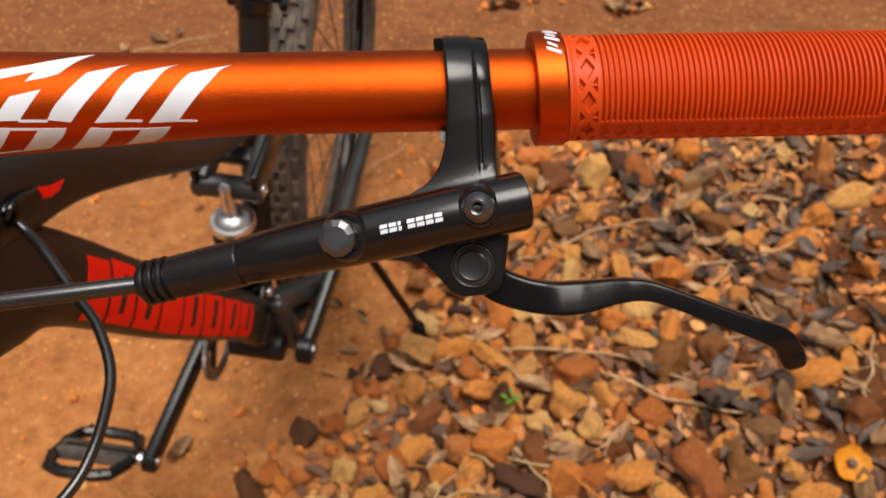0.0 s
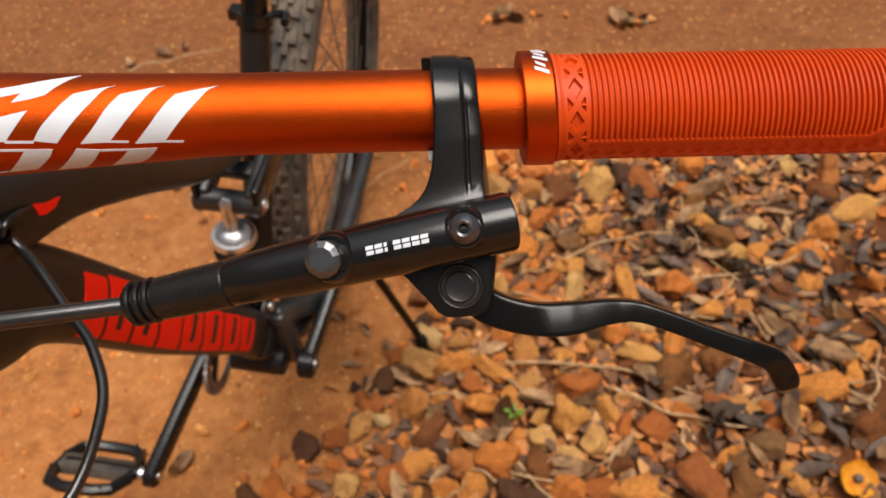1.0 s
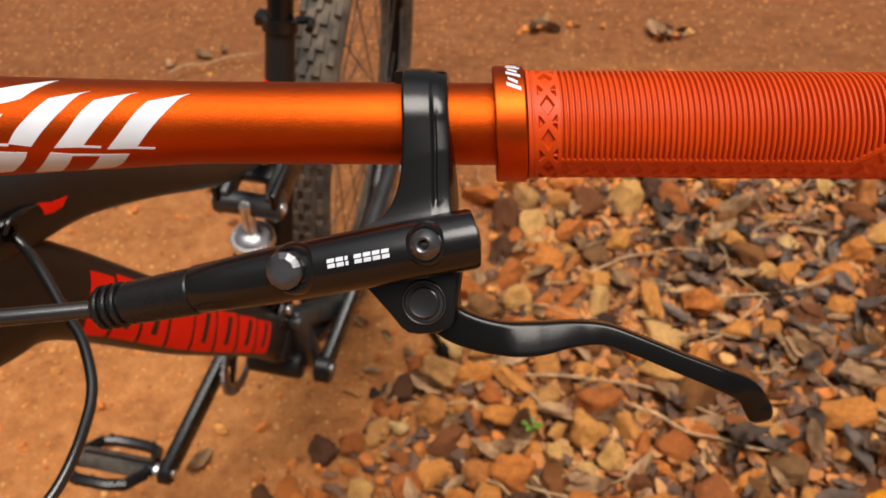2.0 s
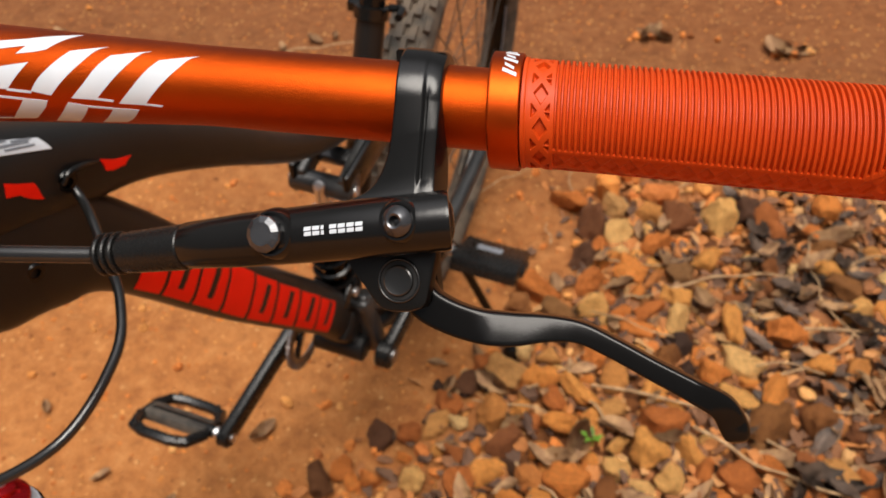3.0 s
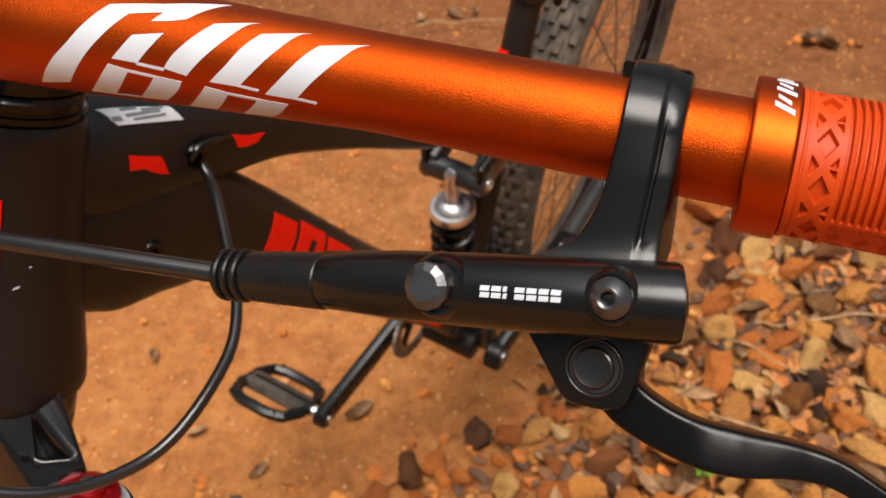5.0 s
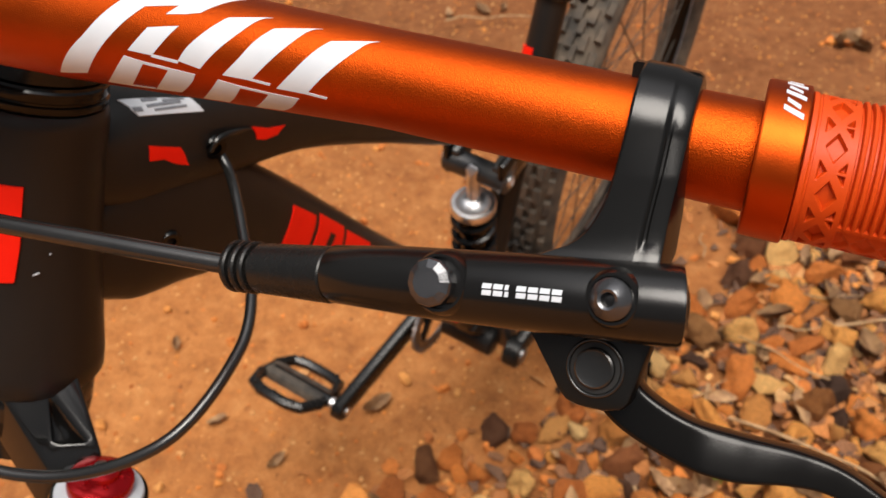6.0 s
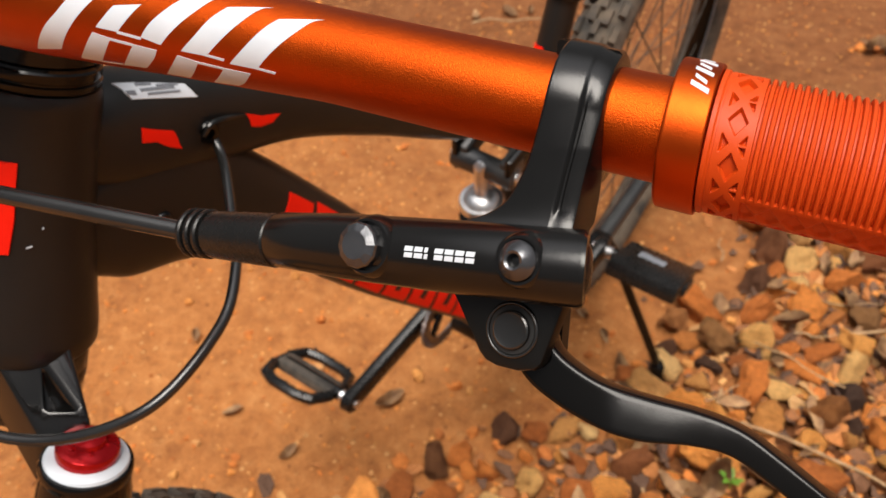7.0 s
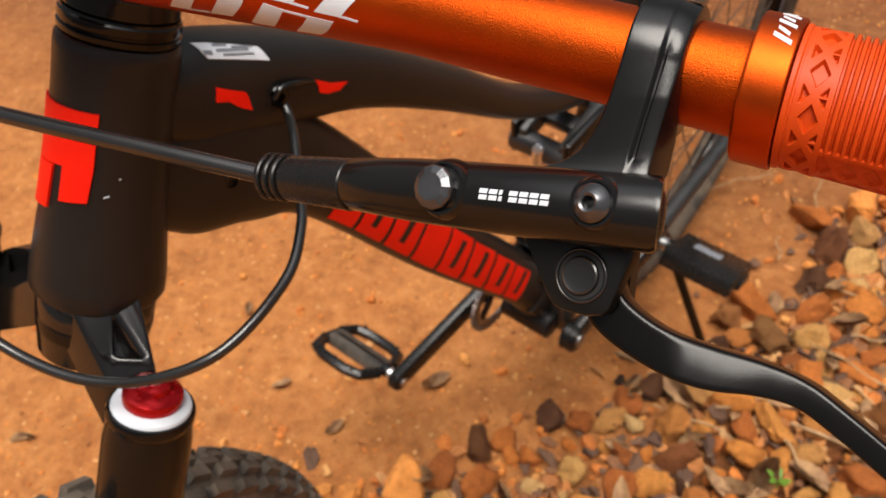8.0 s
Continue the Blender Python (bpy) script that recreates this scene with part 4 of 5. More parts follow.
def brake():
    def put(name, bm, material, parent, label="", smooth=True, angle=30):
        bm.transform(B)
        return part(name, bm, material, parent, label, smooth, angle)

    cv, cm = 0.0156, 0.0070
    def raked(bm):
        """The cylinder's end is cut on a slant."""
        for q in bm.verts:
            if q.co.x > 0.015:
                q.co.x += 0.33 * (q.co.z - cm)
        return bm

    body = put("brake_lever", raked(lathe((-0.0672, cv, cm), (0.1, cv, cm), ((0, 0.0060), (0.0003, 0.0070), (0.0008, 0.0073), (0.012, 0.0078), (0.022, 0.0083), (0.050, 0.0086), (0.0853, 0.0086), (0.0863, 0.0082), (0.0866, 0.0072), (0.0859, 0.0064)), 64)), BLACK, bike, "black hydraulic brake lever body")
    put("end_plug", raked(lathe((0.0168, cv, cm), (0.1, cv, cm), ((0, 0.0066), (0.0016, 0.0066), (0.0024, 0.0060), (0.0032, 0.0048), (0.0037, 0.0030), (0.0038, 0.0004)), 40)), BOOT, body, "domed black end plug")
    # rubber boot with its three folds
    prof = [(0, 0.0034), (0.0004, 0.0056), (0.0012, 0.0064)]
    for k in range(3):
        s = 0.0016 + 0.0030 * k
        prof += [(s, 0.0066), (s + 0.0004, 0.0070), (s + 0.0013, 0.0071), (s + 0.0018, 0.0067), (s + 0.0020, 0.0056), (s + 0.0027, 0.0056)]
    prof += [(0.0108, 0.0066), (0.0120, 0.0067), (0.022, 0.0070), (0.0334, 0.0073), (0.0339, 0.0070)]
    put("hose_boot", lathe((-0.1008, 0.0152, cm), (0.1, 0.0155, cm), prof, 48), BOOT, body, "ribbed black rubber hose boot")
    # the two fittings on its face
    for name, u, r, hexed in (("cap_bolt", -0.0342, 0.0056, True), ("bleed_screw", 0.0070, 0.0044, False)):
        v = 0.0164
        put("boss", lathe((u + (0.0016 if hexed else 0), v, 0.0115), (u + (0.0016 if hexed else 0), v, 0.03), ((0, r + 0.0022), (0.0032, r + 0.0016), (0.0042, r + 0.0009), (0.0042, r + 0.0003), (0.0030, r + 0.0001)), 36), BLACK, body)
        if hexed:
            put(name, merged(lathe((u, v, 0.0130), (u, v, 0.03), ((0, r), (0.0036, r), (0.0042, r - 0.0003), (0.0050, r * 0.70), (0.0052, r * 0.62), (0.0052, 0.0001)), 12)), CAP, body, "faceted dark grey cap", True, 12)
        else:
            put(name, lathe((u, v, 0.0130), (u, v, 0.03), ((0, r), (0.0032, r), (0.0038, r - 0.0004), (0.0050, 0.0026), (0.0053, 0.0021), (0.0050, 0.0015), (0.0022, 0.0014), (0.0020, 0.0001)), 36), CAP, body, "dark screw with a round socket")
    # maker's name as seven plain bars
    def face(s, t, h):
        a = radians(t)
        return B @ Vector((s, cv + (0.0086 + h) * math.sin(a), cm + (0.0086 + h) * math.cos(a)))

    for k in range(7):
        s = -0.0218 + 0.00268 * k
        w = 0.0022 if k != 2 else 0.0009
        for hi, lo in ((11.5, 4.0), (1.8, -5.8)):
            part("name_bar", patch(face, ((s + 0.0002, hi), (s + w + 0.0002, hi), (s + w, lo), (s, lo)), 2, 4, 0.00008, 0.0003), WHITE, body, "plain white bar of print")
    # flange under the cylinder that holds the pivot
    out = [(-0.0192, 0.0115), (-0.0164, 0.0070), (-0.0146, 0.0044), (-0.0120, 0.0002), (-0.0084, -0.0064), (-0.0064, -0.0083), (-0.0035, -0.0092), (0.0022, -0.0096), (0.0062, -0.0088), (0.0078, -0.0072), (0.0121, 0.0060), (0.0127, 0.0115)]
    put("pivot_flange", merged(prism(out, -0.0035, 0.0004, Matrix.Identity(4), 0.0009), prism([(min(q[0], 0.0075), q[1]) for q in out if q[0] < 0.0130] + [(0.0075, 0.0115)], -0.0165, -0.0120, Matrix.Identity(4)), prism([(-0.0192, 0.0115), (-0.0146, 0.0044), (-0.0100, 0.0016), (0.0080, 0.0036), (0.0085, 0.0115)], -0.0130, -0.0030, Matrix.Identity(4))), FLANGE, body, "satin black pivot flange")
    put("pivot_ring", lathe((0, -0.0002, -0.0002), (0, -0.0002, 0.01), ((0, 0.0068), (0.0007, 0.0068), (0.0011, 0.0066), (0.0013, 0.0063), (0.0012, 0.0060), (0.0009, 0.0058), (0.0003, 0.0057)), 48), HOSE, body, "thin turned lip", True, 60)
    # near-black floor: the groove's shade is put into its colour
    put("pivot_groove", lathe((0, -0.0002, 0.0001), (0, -0.0002, 0.01), ((0, 0.0058), (0.0005, 0.0057), (0.0006, 0.0040)), 44), GROOVE_SHADE, body)
    put("pivot_cap", lathe((0, -0.0002, -0.0010), (0, -0.0002, 0.01), ((0, 0.0047), (0.0021, 0.0047), (0.0026, 0.0045), (0.0028, 0.0041), (0.0027, 0.0038), (0.0026, 0.0001)), 44), HOSE, body, "dark grey pivot cap")
    # blade
    mid = ((0.0018, 0.0060, 0.0110), (0.0022, -0.0012, 0.0106), (0.0050, -0.0074, 0.0106), (0.0116, -0.0120, 0.0102), (0.0200, -0.0154, 0.0100), (0.0298, -0.0172, 0.0098), (0.0400, -0.0178, 0.0078), (0.0490, -0.0197, 0.0064), (0.0575, -0.0244, 0.0060),
           (0.0690, -0.0318, 0.0061), (0.0795, -0.0384, 0.0066), (0.0862, -0.0434, 0.0076), (0.0888, -0.0490, 0.0082), (0.0896, -0.0528, 0.0074), (0.0898, -0.0550, 0.0040))
    rows = spline(mid, 8)
    rings = []
    for i, (u, v, w) in enumerate(rows):
        d = np.array(rows[min(i + 1, len(rows) - 1)][:2]) - np.array(rows[max(i - 1, 0)][:2])
        d = d / np.hypot(*d)
        s = i / (len(rows) - 1)
        m0 = -0.0075 - float(np.interp(u, (0.0, 0.024, 0.030, 0.044, 0.050, 0.09), (0.0, 0.0026, 0.0040, 0.0086, 0.0098, 0.0138))) - 0.0075 * max(0.0, min(1.0, (-v - 0.0385) / 0.016))
        th = 0.0036 if s < 0.86 else 0.0036 * (1 + 0.15 * math.sin(math.pi * (s - 0.86) / 0.14))
        if s > 0.94:
            th *= 1 - 0.55 * ((s - 0.94) / 0.06) ** 2
        box = 0.30 if s < 0.80 else 0.30 + 0.20 * (s - 0.80) / 0.20
        # its face leans back between the root and the finger's hollow
        tilt = float(np.interp(u, (0.018, 0.024, 0.040, 0.056, 0.075), (0.04, 0.25, 0.22, 0.10, 0.05)))
        ring = []
        for k in range(28):
            a = 2 * math.pi * k / 28
            c, sn = math.cos(a), math.sin(a)
            pw = math.copysign(abs(c) ** box, c) * w / 2
            pm = math.copysign(abs(sn) ** box, sn) * th
            ring.append((u - d[1] * pw, v + d[0] * pw, m0 + pm - tilt * pw))
        rings.append(ring)
    put("lever_blade", skin(rings), BLADE, body, "curved black lever blade", True, 24)
    # clamp: the rear half round the bar, and a grooved strap from the cylinder up and over the bar
    prof = ((0.0020, 0.0124), (0.0019, 0.0156), (0.0025, 0.0163), (0.0168, 0.0163), (0.0177, 0.0156), (0.0178, 0.0124))
    rings = [[on_bar(x, 108 + 214 * k / 36, 0, r) for x, r in prof] for k in range(37)]
    part("clamp_half", skin(rings), BLACK, body, "black rear half of the clamp")

    def rails(left, ridge, right, back, groove):
        """Across the strap: a flat face, its ridge, a narrow slot where groove is 1, and a facet that falls away."""
        return ((left, -back), (left, -0.0013), (left + 0.0003, -0.0004), (left + 0.0009, 0), (ridge - 0.0006, 0), (ridge - 0.0002, -0.0001), (ridge + 0.0002, -0.0003 - 0.0002 * groove), (ridge + 0.0006, -0.0004 - 0.0006 * groove),
                (ridge + 0.0011, -0.0005 - 0.0006 * groove), (ridge + 0.0016, -0.0006 - 0.0001 * groove), (right - 0.0009, -0.0010), (right - 0.0003, -0.0014), (right, -0.0024), (right, -back))

    secs = ((0.0180, -0.0190, 0.0074, 0.0128, 0.0040, -0.004), (0.0215, -0.0185, 0.0075, 0.0128, 0.0030, -0.006), (0.0245, -0.0140, 0.0077, 0.0130, 0.0018, -0.010), (0.0265, -0.0088, 0.0079, 0.0132, 0.0013, -0.012),
            (0.0300, -0.0044, 0.0082, 0.0136, 0.0010, -0.012), (0.0360, -0.0010, 0.0092, 0.0144, 0.0010, -0.011), (0.0430, 0.0012, 0.0106, 0.0157, 0.0011, -0.006))
    rings = []
    for v, ul, ridge, ur, mf, mb in spline(secs, 5):
        rings.append([B @ Vector((u, v, mf + d)) for u, d in rails(ul, ridge, ur, mf - mb, min(1.0, max(0.0, (v - 0.0262) / 0.002)))])
    for k in range(24):
        deg = 36 + 5 * k
        rings.append([on_bar(x, deg, d, 0.0168) for x, d in rails(0.0044, 0.0130, 0.0181, 0.0042, max(0.0, min(1.0, (66 - deg) / 34)))])
    part("strap", skin(rings), BLACK, body, "black grooved strap from cylinder over the bar", True, 32)
    put("clamp_bolt", lathe((0.0085, 0.034, -0.012), (0.0085, 0.06, -0.020), ((0, 0.0030), (0.012, 0.0030), (0.0125, 0.0024)), 16), BLACK, body)
    # hose and gear cable
    a = B @ Vector((-0.0998, 0.0152, cm))
    part("brake_hose", tube([a, (-0.1316, 0.1740, 0.8667), (-0.1906, 0.1690, 0.8682), (-0.2500, 0.1656, 0.8697), (-0.310, 0.172, 0.868)], 0.0028, 14, 8), HOSE, body, "black brake hose")
    c = [(-0.2160, 0.3190, 0.7810), (-0.2070, 0.3125, 0.7720), (-0.1945, 0.2985, 0.7690), (-0.1780, 0.2770, 0.7640), (-0.1605, 0.2534, 0.7600), (-0.1520, 0.2240, 0.7520), (-0.1625, 0.1810, 0.7424), (-0.2071, 0.1561, 0.7322), (-0.2602, 0.1483, 0.7424), (-0.315, 0.152, 0.780)]
    part("cable_loop", tube(c, 0.0026, 12, 10), HOSE, bike, "black cable looping from the frame")


brake()

# ---------------------------------------------------------------- ground
def ground_height(x, y):
    h = 0.010 * noise.noise(Vector((x * 2.1, y * 2.1, 3.7))) + 0.006 * noise.noise(Vector((x * 7.0, y * 7.0, 1.3))) + 0.0042 * noise.noise(Vector((x * 24, y * 24, 8.1)))
    far = max(0.0, math.hypot(x, y - 0.8) - 2.5)
    return h * max(0.0, 1 - far / 3)


def steps(lo, hi, fine, far):
    out, v, d = [lo], lo, fine
    while v < hi:
        v += fine
        out.append(v)
    d = fine
    while out[-1] < far:
        d *= 1.35
        out.append(out[-1] + d)
    d, low = fine, []
    v = lo
    while v > -far:
        d *= 1.35
        v -= d
        low.append(v)
    return low[::-1] + out


def make_ground():
    xs, ys = steps(-1.7, 1.3, 0.016, 400), steps(-0.3, 2.5, 0.016, 400)
    verts = [(x, y, ground_height(x, y)) for y in ys for x in xs]
    n = len(xs)
    faces = [(j * n + i, j * n + i + 1, (j + 1) * n + i + 1, (j + 1) * n + i) for j in range(len(ys) - 1) for i in range(n - 1)]
    me = bpy.data.meshes.new("ground")
    me.from_pydata(verts, [], faces)
    me.polygons.foreach_set("use_smooth", [True] * len(faces))
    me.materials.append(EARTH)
    return tagged(new("ground", me), "bare rust-red earth strewn with stones and leaf litter", "ground", "", "structure")


ground = make_ground()
rng = random.Random(11)


def stone_shape(seed, cuts=0):
    """A broken stone with flat, fractured faces, about one unit across."""
    r = random.Random(seed)
    bm = bmesh.new()
    st = Vector((r.uniform(0.42, 0.56), r.uniform(0.32, 0.44), r.uniform(0.27, 0.40)))
    power = r.uniform(0.65, 0.95)
    for _ in range(r.randrange(14, 22)):
        d = Vector((r.gauss(0, 1), r.gauss(0, 1), r.gauss(0, 1))).normalized()
        d = Vector([math.copysign(abs(q) ** power, q) for q in d]) * r.uniform(0.86, 1.0)
        bm.verts.new((d.x * st.x, d.y * st.y, d.z * st.z))
    bmesh.ops.convex_hull(bm, input=bm.verts[:])
    bmesh.ops.delete(bm, geom=[v for v in bm.verts if not v.link_faces], context="VERTS")
    bmesh.ops.dissolve_limit(bm, angle_limit=radians(14), verts=bm.verts[:], edges=bm.edges[:])
    if cuts:
        bmesh.ops.bevel(bm, geom=bm.edges[:], offset=0.034, segments=2, affect="EDGES", profile=0.6)
        bmesh.ops.triangulate(bm, faces=bm.faces[:])
        bmesh.ops.subdivide_edges(bm, edges=[e for e in bm.edges if e.calc_length() > 0.12], cuts=cuts, use_grid_fill=True)
        bmesh.ops.triangulate(bm, faces=bm.faces[:])
        off = Vector((seed * 3.7, seed * 1.3, 0))
        for v in bm.verts:
            v.co += v.co.normalized() * (0.09 * noise.noise(v.co * 2.6 + off) + 0.060 * noise.noise(v.co * 6 + off) + 0.020 * noise.noise(v.co * 15 + off))
    else:
        bmesh.ops.triangulate(bm, faces=bm.faces[:])
    return bm


def stone_mesh(seed, material):
    bm = stone_shape(seed, 4)
    me = bpy.data.meshes.new("stone")
    for f in bm.faces:
        f.smooth = True
    for e in bm.edges:
        if len(e.link_faces) == 2 and e.calc_face_angle(0) > radians(28):
            e.smooth = False
    bm.to_mesh(me)
    bm.free()
    me.materials.append(material)
    return me


STONES = [stone_mesh(40 + k, STONE) for k in range(22)]
DARK_STONES = [stone_mesh(70 + k, STONE_DARK) for k in range(8)]
PALE_STONES = [stone_mesh(80 + k, STONE_PALE) for k in range(6)]


def border(y):
    """Where the stony strip begins, across, at a distance."""
    return float(np.interp(y, (0.2, 0.45, 0.60, 0.66, 0.72, 0.83, 0.90, 1.10, 1.25, 1.5), (-0.70, -0.50, -0.33, -0.26, -0.22, -0.15, -0.09, -0.03, 0.02, 0.22)))


def stoniness(x, y):
    wob = 0.06 * noise.noise(Vector((x * 4, y * 4, 0.5)))
    inside = (x - border(y)) / 0.16 + wob * 7
    far = (1.36 + wob - y) / 0.10
    right = (0.72 + 0.45 * max(0.0, y - 0.75) + 2 * wob - x) / 0.24
    return max(0.0, min(1.0, inside, far, right, (y - 0.22 + 2 * wob) / 0.2))


placed = {}


def free_spot(x, y, r):
    cx, cy = int(x // 0.1), int(y // 0.1)
    for i in (-1, 0, 1):
        for j in (-1, 0, 1):
            for px, py, pr in placed.get((cx + i, cy + j), ()):
                if (px - x) ** 2 + (py - y) ** 2 < (0.66 * (pr + r)) ** 2:
                    return False
    placed.setdefault((cx, cy), []).append((x, y, r))
    return True


def stone_at(x, y, size, kinds, turn=None):
    ob = new("stone", rng.choice(kinds))
    ob.matrix_basis = pose(x, y, ground_height(x, y) + size * 0.22, rng.uniform(-35, 35), rng.uniform(-35, 35), turn if turn is not None else rng.uniform(0, 360)) @ Matrix.Diagonal((size * rng.uniform(0.92, 1.30), size * rng.uniform(0.80, 1.08), size * rng.uniform(0.95, 1.35), 1))
    ob.parent = ground
    return ob


free_spot(0.527, 0.564, 0.075)
free_spot(0.082, 0.703, 0.03)
# the large stones that stand out, by colour: x, y, size
ORANGE_SPOTS = ((0.383, 1.208, 0.076), (0.335, 1.064, 0.049), (0.467, 1.099, 0.066), (0.611, 0.988, 0.072), (0.666, 1.051, 0.067), (0.737, 1.088, 0.084), (0.549, 0.907, 0.083), (0.383, 0.95, 0.081), (0.35, 0.821, 0.068),
                (0.563, 1.088, 0.052), (0.238, 0.784, 0.042), (0.486, 1.248, 0.091), (0.14, 0.573, 0.085), (-0.164, 0.626, 0.059), (0.038, 0.743, 0.069), (0.22, 0.707, 0.056), (0.189, 0.66, 0.069), (0.021, 0.901, 0.051), (-0.024, 0.766, 0.044),
                (0.135, 0.734, 0.035), (-0.139, 0.677, 0.027), (0.326, 0.564, 0.092), (-0.271, 0.629, 0.044), (0.258, 0.642, 0.044), (0.695, 0.935, 0.067), (0.598, 0.741, 0.05), (0.081, 0.682, 0.036), (-0.061, 0.645, 0.058), (-0.115, 0.672, 0.044), (-0.186, 0.668, 0.031))
DARK_SPOTS = ((0.228, 1.072, 0.077), (0.479, 1.048, 0.079), (0.706, 1.148, 0.067), (0.409, 0.781, 0.076), (0.108, 0.63, 0.074), (0.272, 0.776, 0.055), (0.221, 0.618, 0.053),
              (0.044, 0.685, 0.044), (0.659, 0.826, 0.063))
PALE_SPOTS = ((0.476, 0.889, 0.057), (0.118, 0.83, 0.08), (0.611, 1.171, 0.048), (0.724, 1.212, 0.1), (0.005, 0.639, 0.056))
count = 0
for kinds, spots in ((STONES, ORANGE_SPOTS), (DARK_STONES, DARK_SPOTS), (PALE_STONES, PALE_SPOTS)):
    for x, y, size in spots:
        free_spot(x, y, size / 2)
        stone_at(x, y, size, kinds)
        count += 1

small = []
for size_lo, size_hi, tries in ((0.056, 0.086, 2600), (0.038, 0.058, 7000), (0.024, 0.038, 9000), (0.012, 0.022, 6000)):
    for _ in range(tries):
        x, y = rng.uniform(-0.7, 1.15), rng.uniform(0.15, 1.5)
        p = stoniness(x, y)
        if size_hi < 0.03:
            p = max(p, 0.03)
        # thinner among the leaf litter to one side
        if size_hi > 0.03 and x > 0.30 + 0.25 * noise.noise(Vector((x * 5, y * 5, 2.0))):
            p *= 0.10 if y > 0.72 else 0.3
        if rng.random() > p:
            continue
        s = rng.uniform(size_lo, size_hi)
        if not free_spot(x, y, s / 2):
            continue
        near = -0.35 < x < 0.75 and 0.4 < y < 1.25
        if count < 300 and near and s > 0.026:
            stone_at(x, y, s, rng.choices((STONES, DARK_STONES, PALE_STONES), (86, 4, 10) if x < 0.32 else (60, 30, 10))[0])
            count += 1
        else:
            small.append((x, y, s))
for cx, cy in ((0.19, 1.92), (0.50, 1.855)):
    for _ in range(14):
        small.append((cx + rng.gauss(0, 0.035), cy + rng.gauss(0, 0.018), rng.uniform(0.010, 0.028)))
for k in range(4600):
    x, y = (rng.uniform(-1.5, 1.2), rng.uniform(0.1, 2.4)) if k < 3500 else (rng.uniform(-1.0, 0.1), rng.uniform(0.2, 1.3))
    small.append((x, y, rng.uniform(0.003, 0.010) if rng.random() < 0.965 else rng.uniform(0.011, 0.026)))


def gravel(pieces, rnd):
    shapes = []
    for k in range(32):
        bm = stone_shape(90 + k, 1 if k > 15 else 0)
        bm.verts.ensure_lookup_table()
        bm.verts.index_update()
        shapes.append(([v.co.copy() for v in bm.verts], [tuple(v.index for v in f.verts) for f in bm.faces]))
        bm.free()
    verts, faces = [], []
    for x, y, s in pieces:
        vs, fs = rnd.choice(shapes[16:] if s > 0.012 else shapes[:16])
        m = pose(x, y, ground_height(x, y) + s * (0.14 if s < 0.02 else 0.22), rnd.uniform(-30, 30), rnd.uniform(-30, 30), rnd.uniform(0, 360)) @ Matrix.Diagonal((s, s, s, 1))
        o = len(verts)
        verts += [tuple(m @ v) for v in vs]
        faces += [tuple(i + o for i in f) for f in fs]
    me = bpy.data.meshes.new("gravel")
    me.from_pydata(verts, [], faces)
    me.polygons.foreach_set("use_smooth", [False] * len(faces))
    me.materials.append(GRAVEL)
    tagged(new("gravel", me), "loose rust-coloured gravel over the red earth", "gravel", "", "stuff")


gravel(small, rng)
# the stony strip runs on to one side, thinning out
side = random.Random(5)
more = []
for size_lo, size_hi, tries in ((0.045, 0.085, 1500), (0.022, 0.045, 5000), (0.010, 0.022, 3500)):
    for _ in range(tries):
        x, y = 0.70 + 2.4 * side.random() ** 1.4, side.uniform(0.15, 1.45)
        wob = 0.12 * noise.noise(Vector((x * 3, y * 3, 0.5)))
        if x < 0.72 + 0.45 * max(0.0, y - 0.75) + wob or side.random() > min((y - 0.24 + wob) / 0.2, (1.38 + wob - y) / 0.14, (3.0 - x) / 1.3):
            continue
        s = side.uniform(size_lo, size_hi)
        if free_spot(x, y, s / 2):
            more.append((x, y, s))
gravel(more, side)


# ---------------------------------------------------------------- leaves, twigs, a sprig, a flower
def leaf_mesh(seed, length, width, material):
    r = random.Random(seed)
    bm = bmesh.new()
    n = 10
    curl, bend = r.uniform(0.2, 0.9), r.uniform(-0.5, 0.9)
    rows = []
    for i in range(n + 1):
        s = i / n
        w = width * (math.sin(math.pi * min(1, s * 0.96 + 0.03)) ** 0.75) * (1 - 0.25 * s) * 0.5
        zc = bend * length * (s - 0.5) ** 2
        row = []
        for k in (-1, -0.5, 0, 0.5, 1):
            row.append(bm.verts.new((length * (s - 0.5), w * k * (1 + 0.15 * r.uniform(-1, 1)), zc + curl * abs(k) ** 1.5 * w * 0.9 + r.uniform(-1, 1) * 0.0012)))
        rows.append(row)
    for a, b in zip(rows, rows[1:]):
        for i in range(4):
            bm.faces.new((a[i], a[i + 1], b[i + 1], b[i]))
    bmesh.ops.solidify(bm, geom=bm.faces[:], thickness=0.0006)
    me = bpy.data.meshes.new("dry_leaf")
    for f in bm.faces:
        f.smooth = True
    bm.to_mesh(me)
    bm.free()
    me.materials.append(material)
    return me


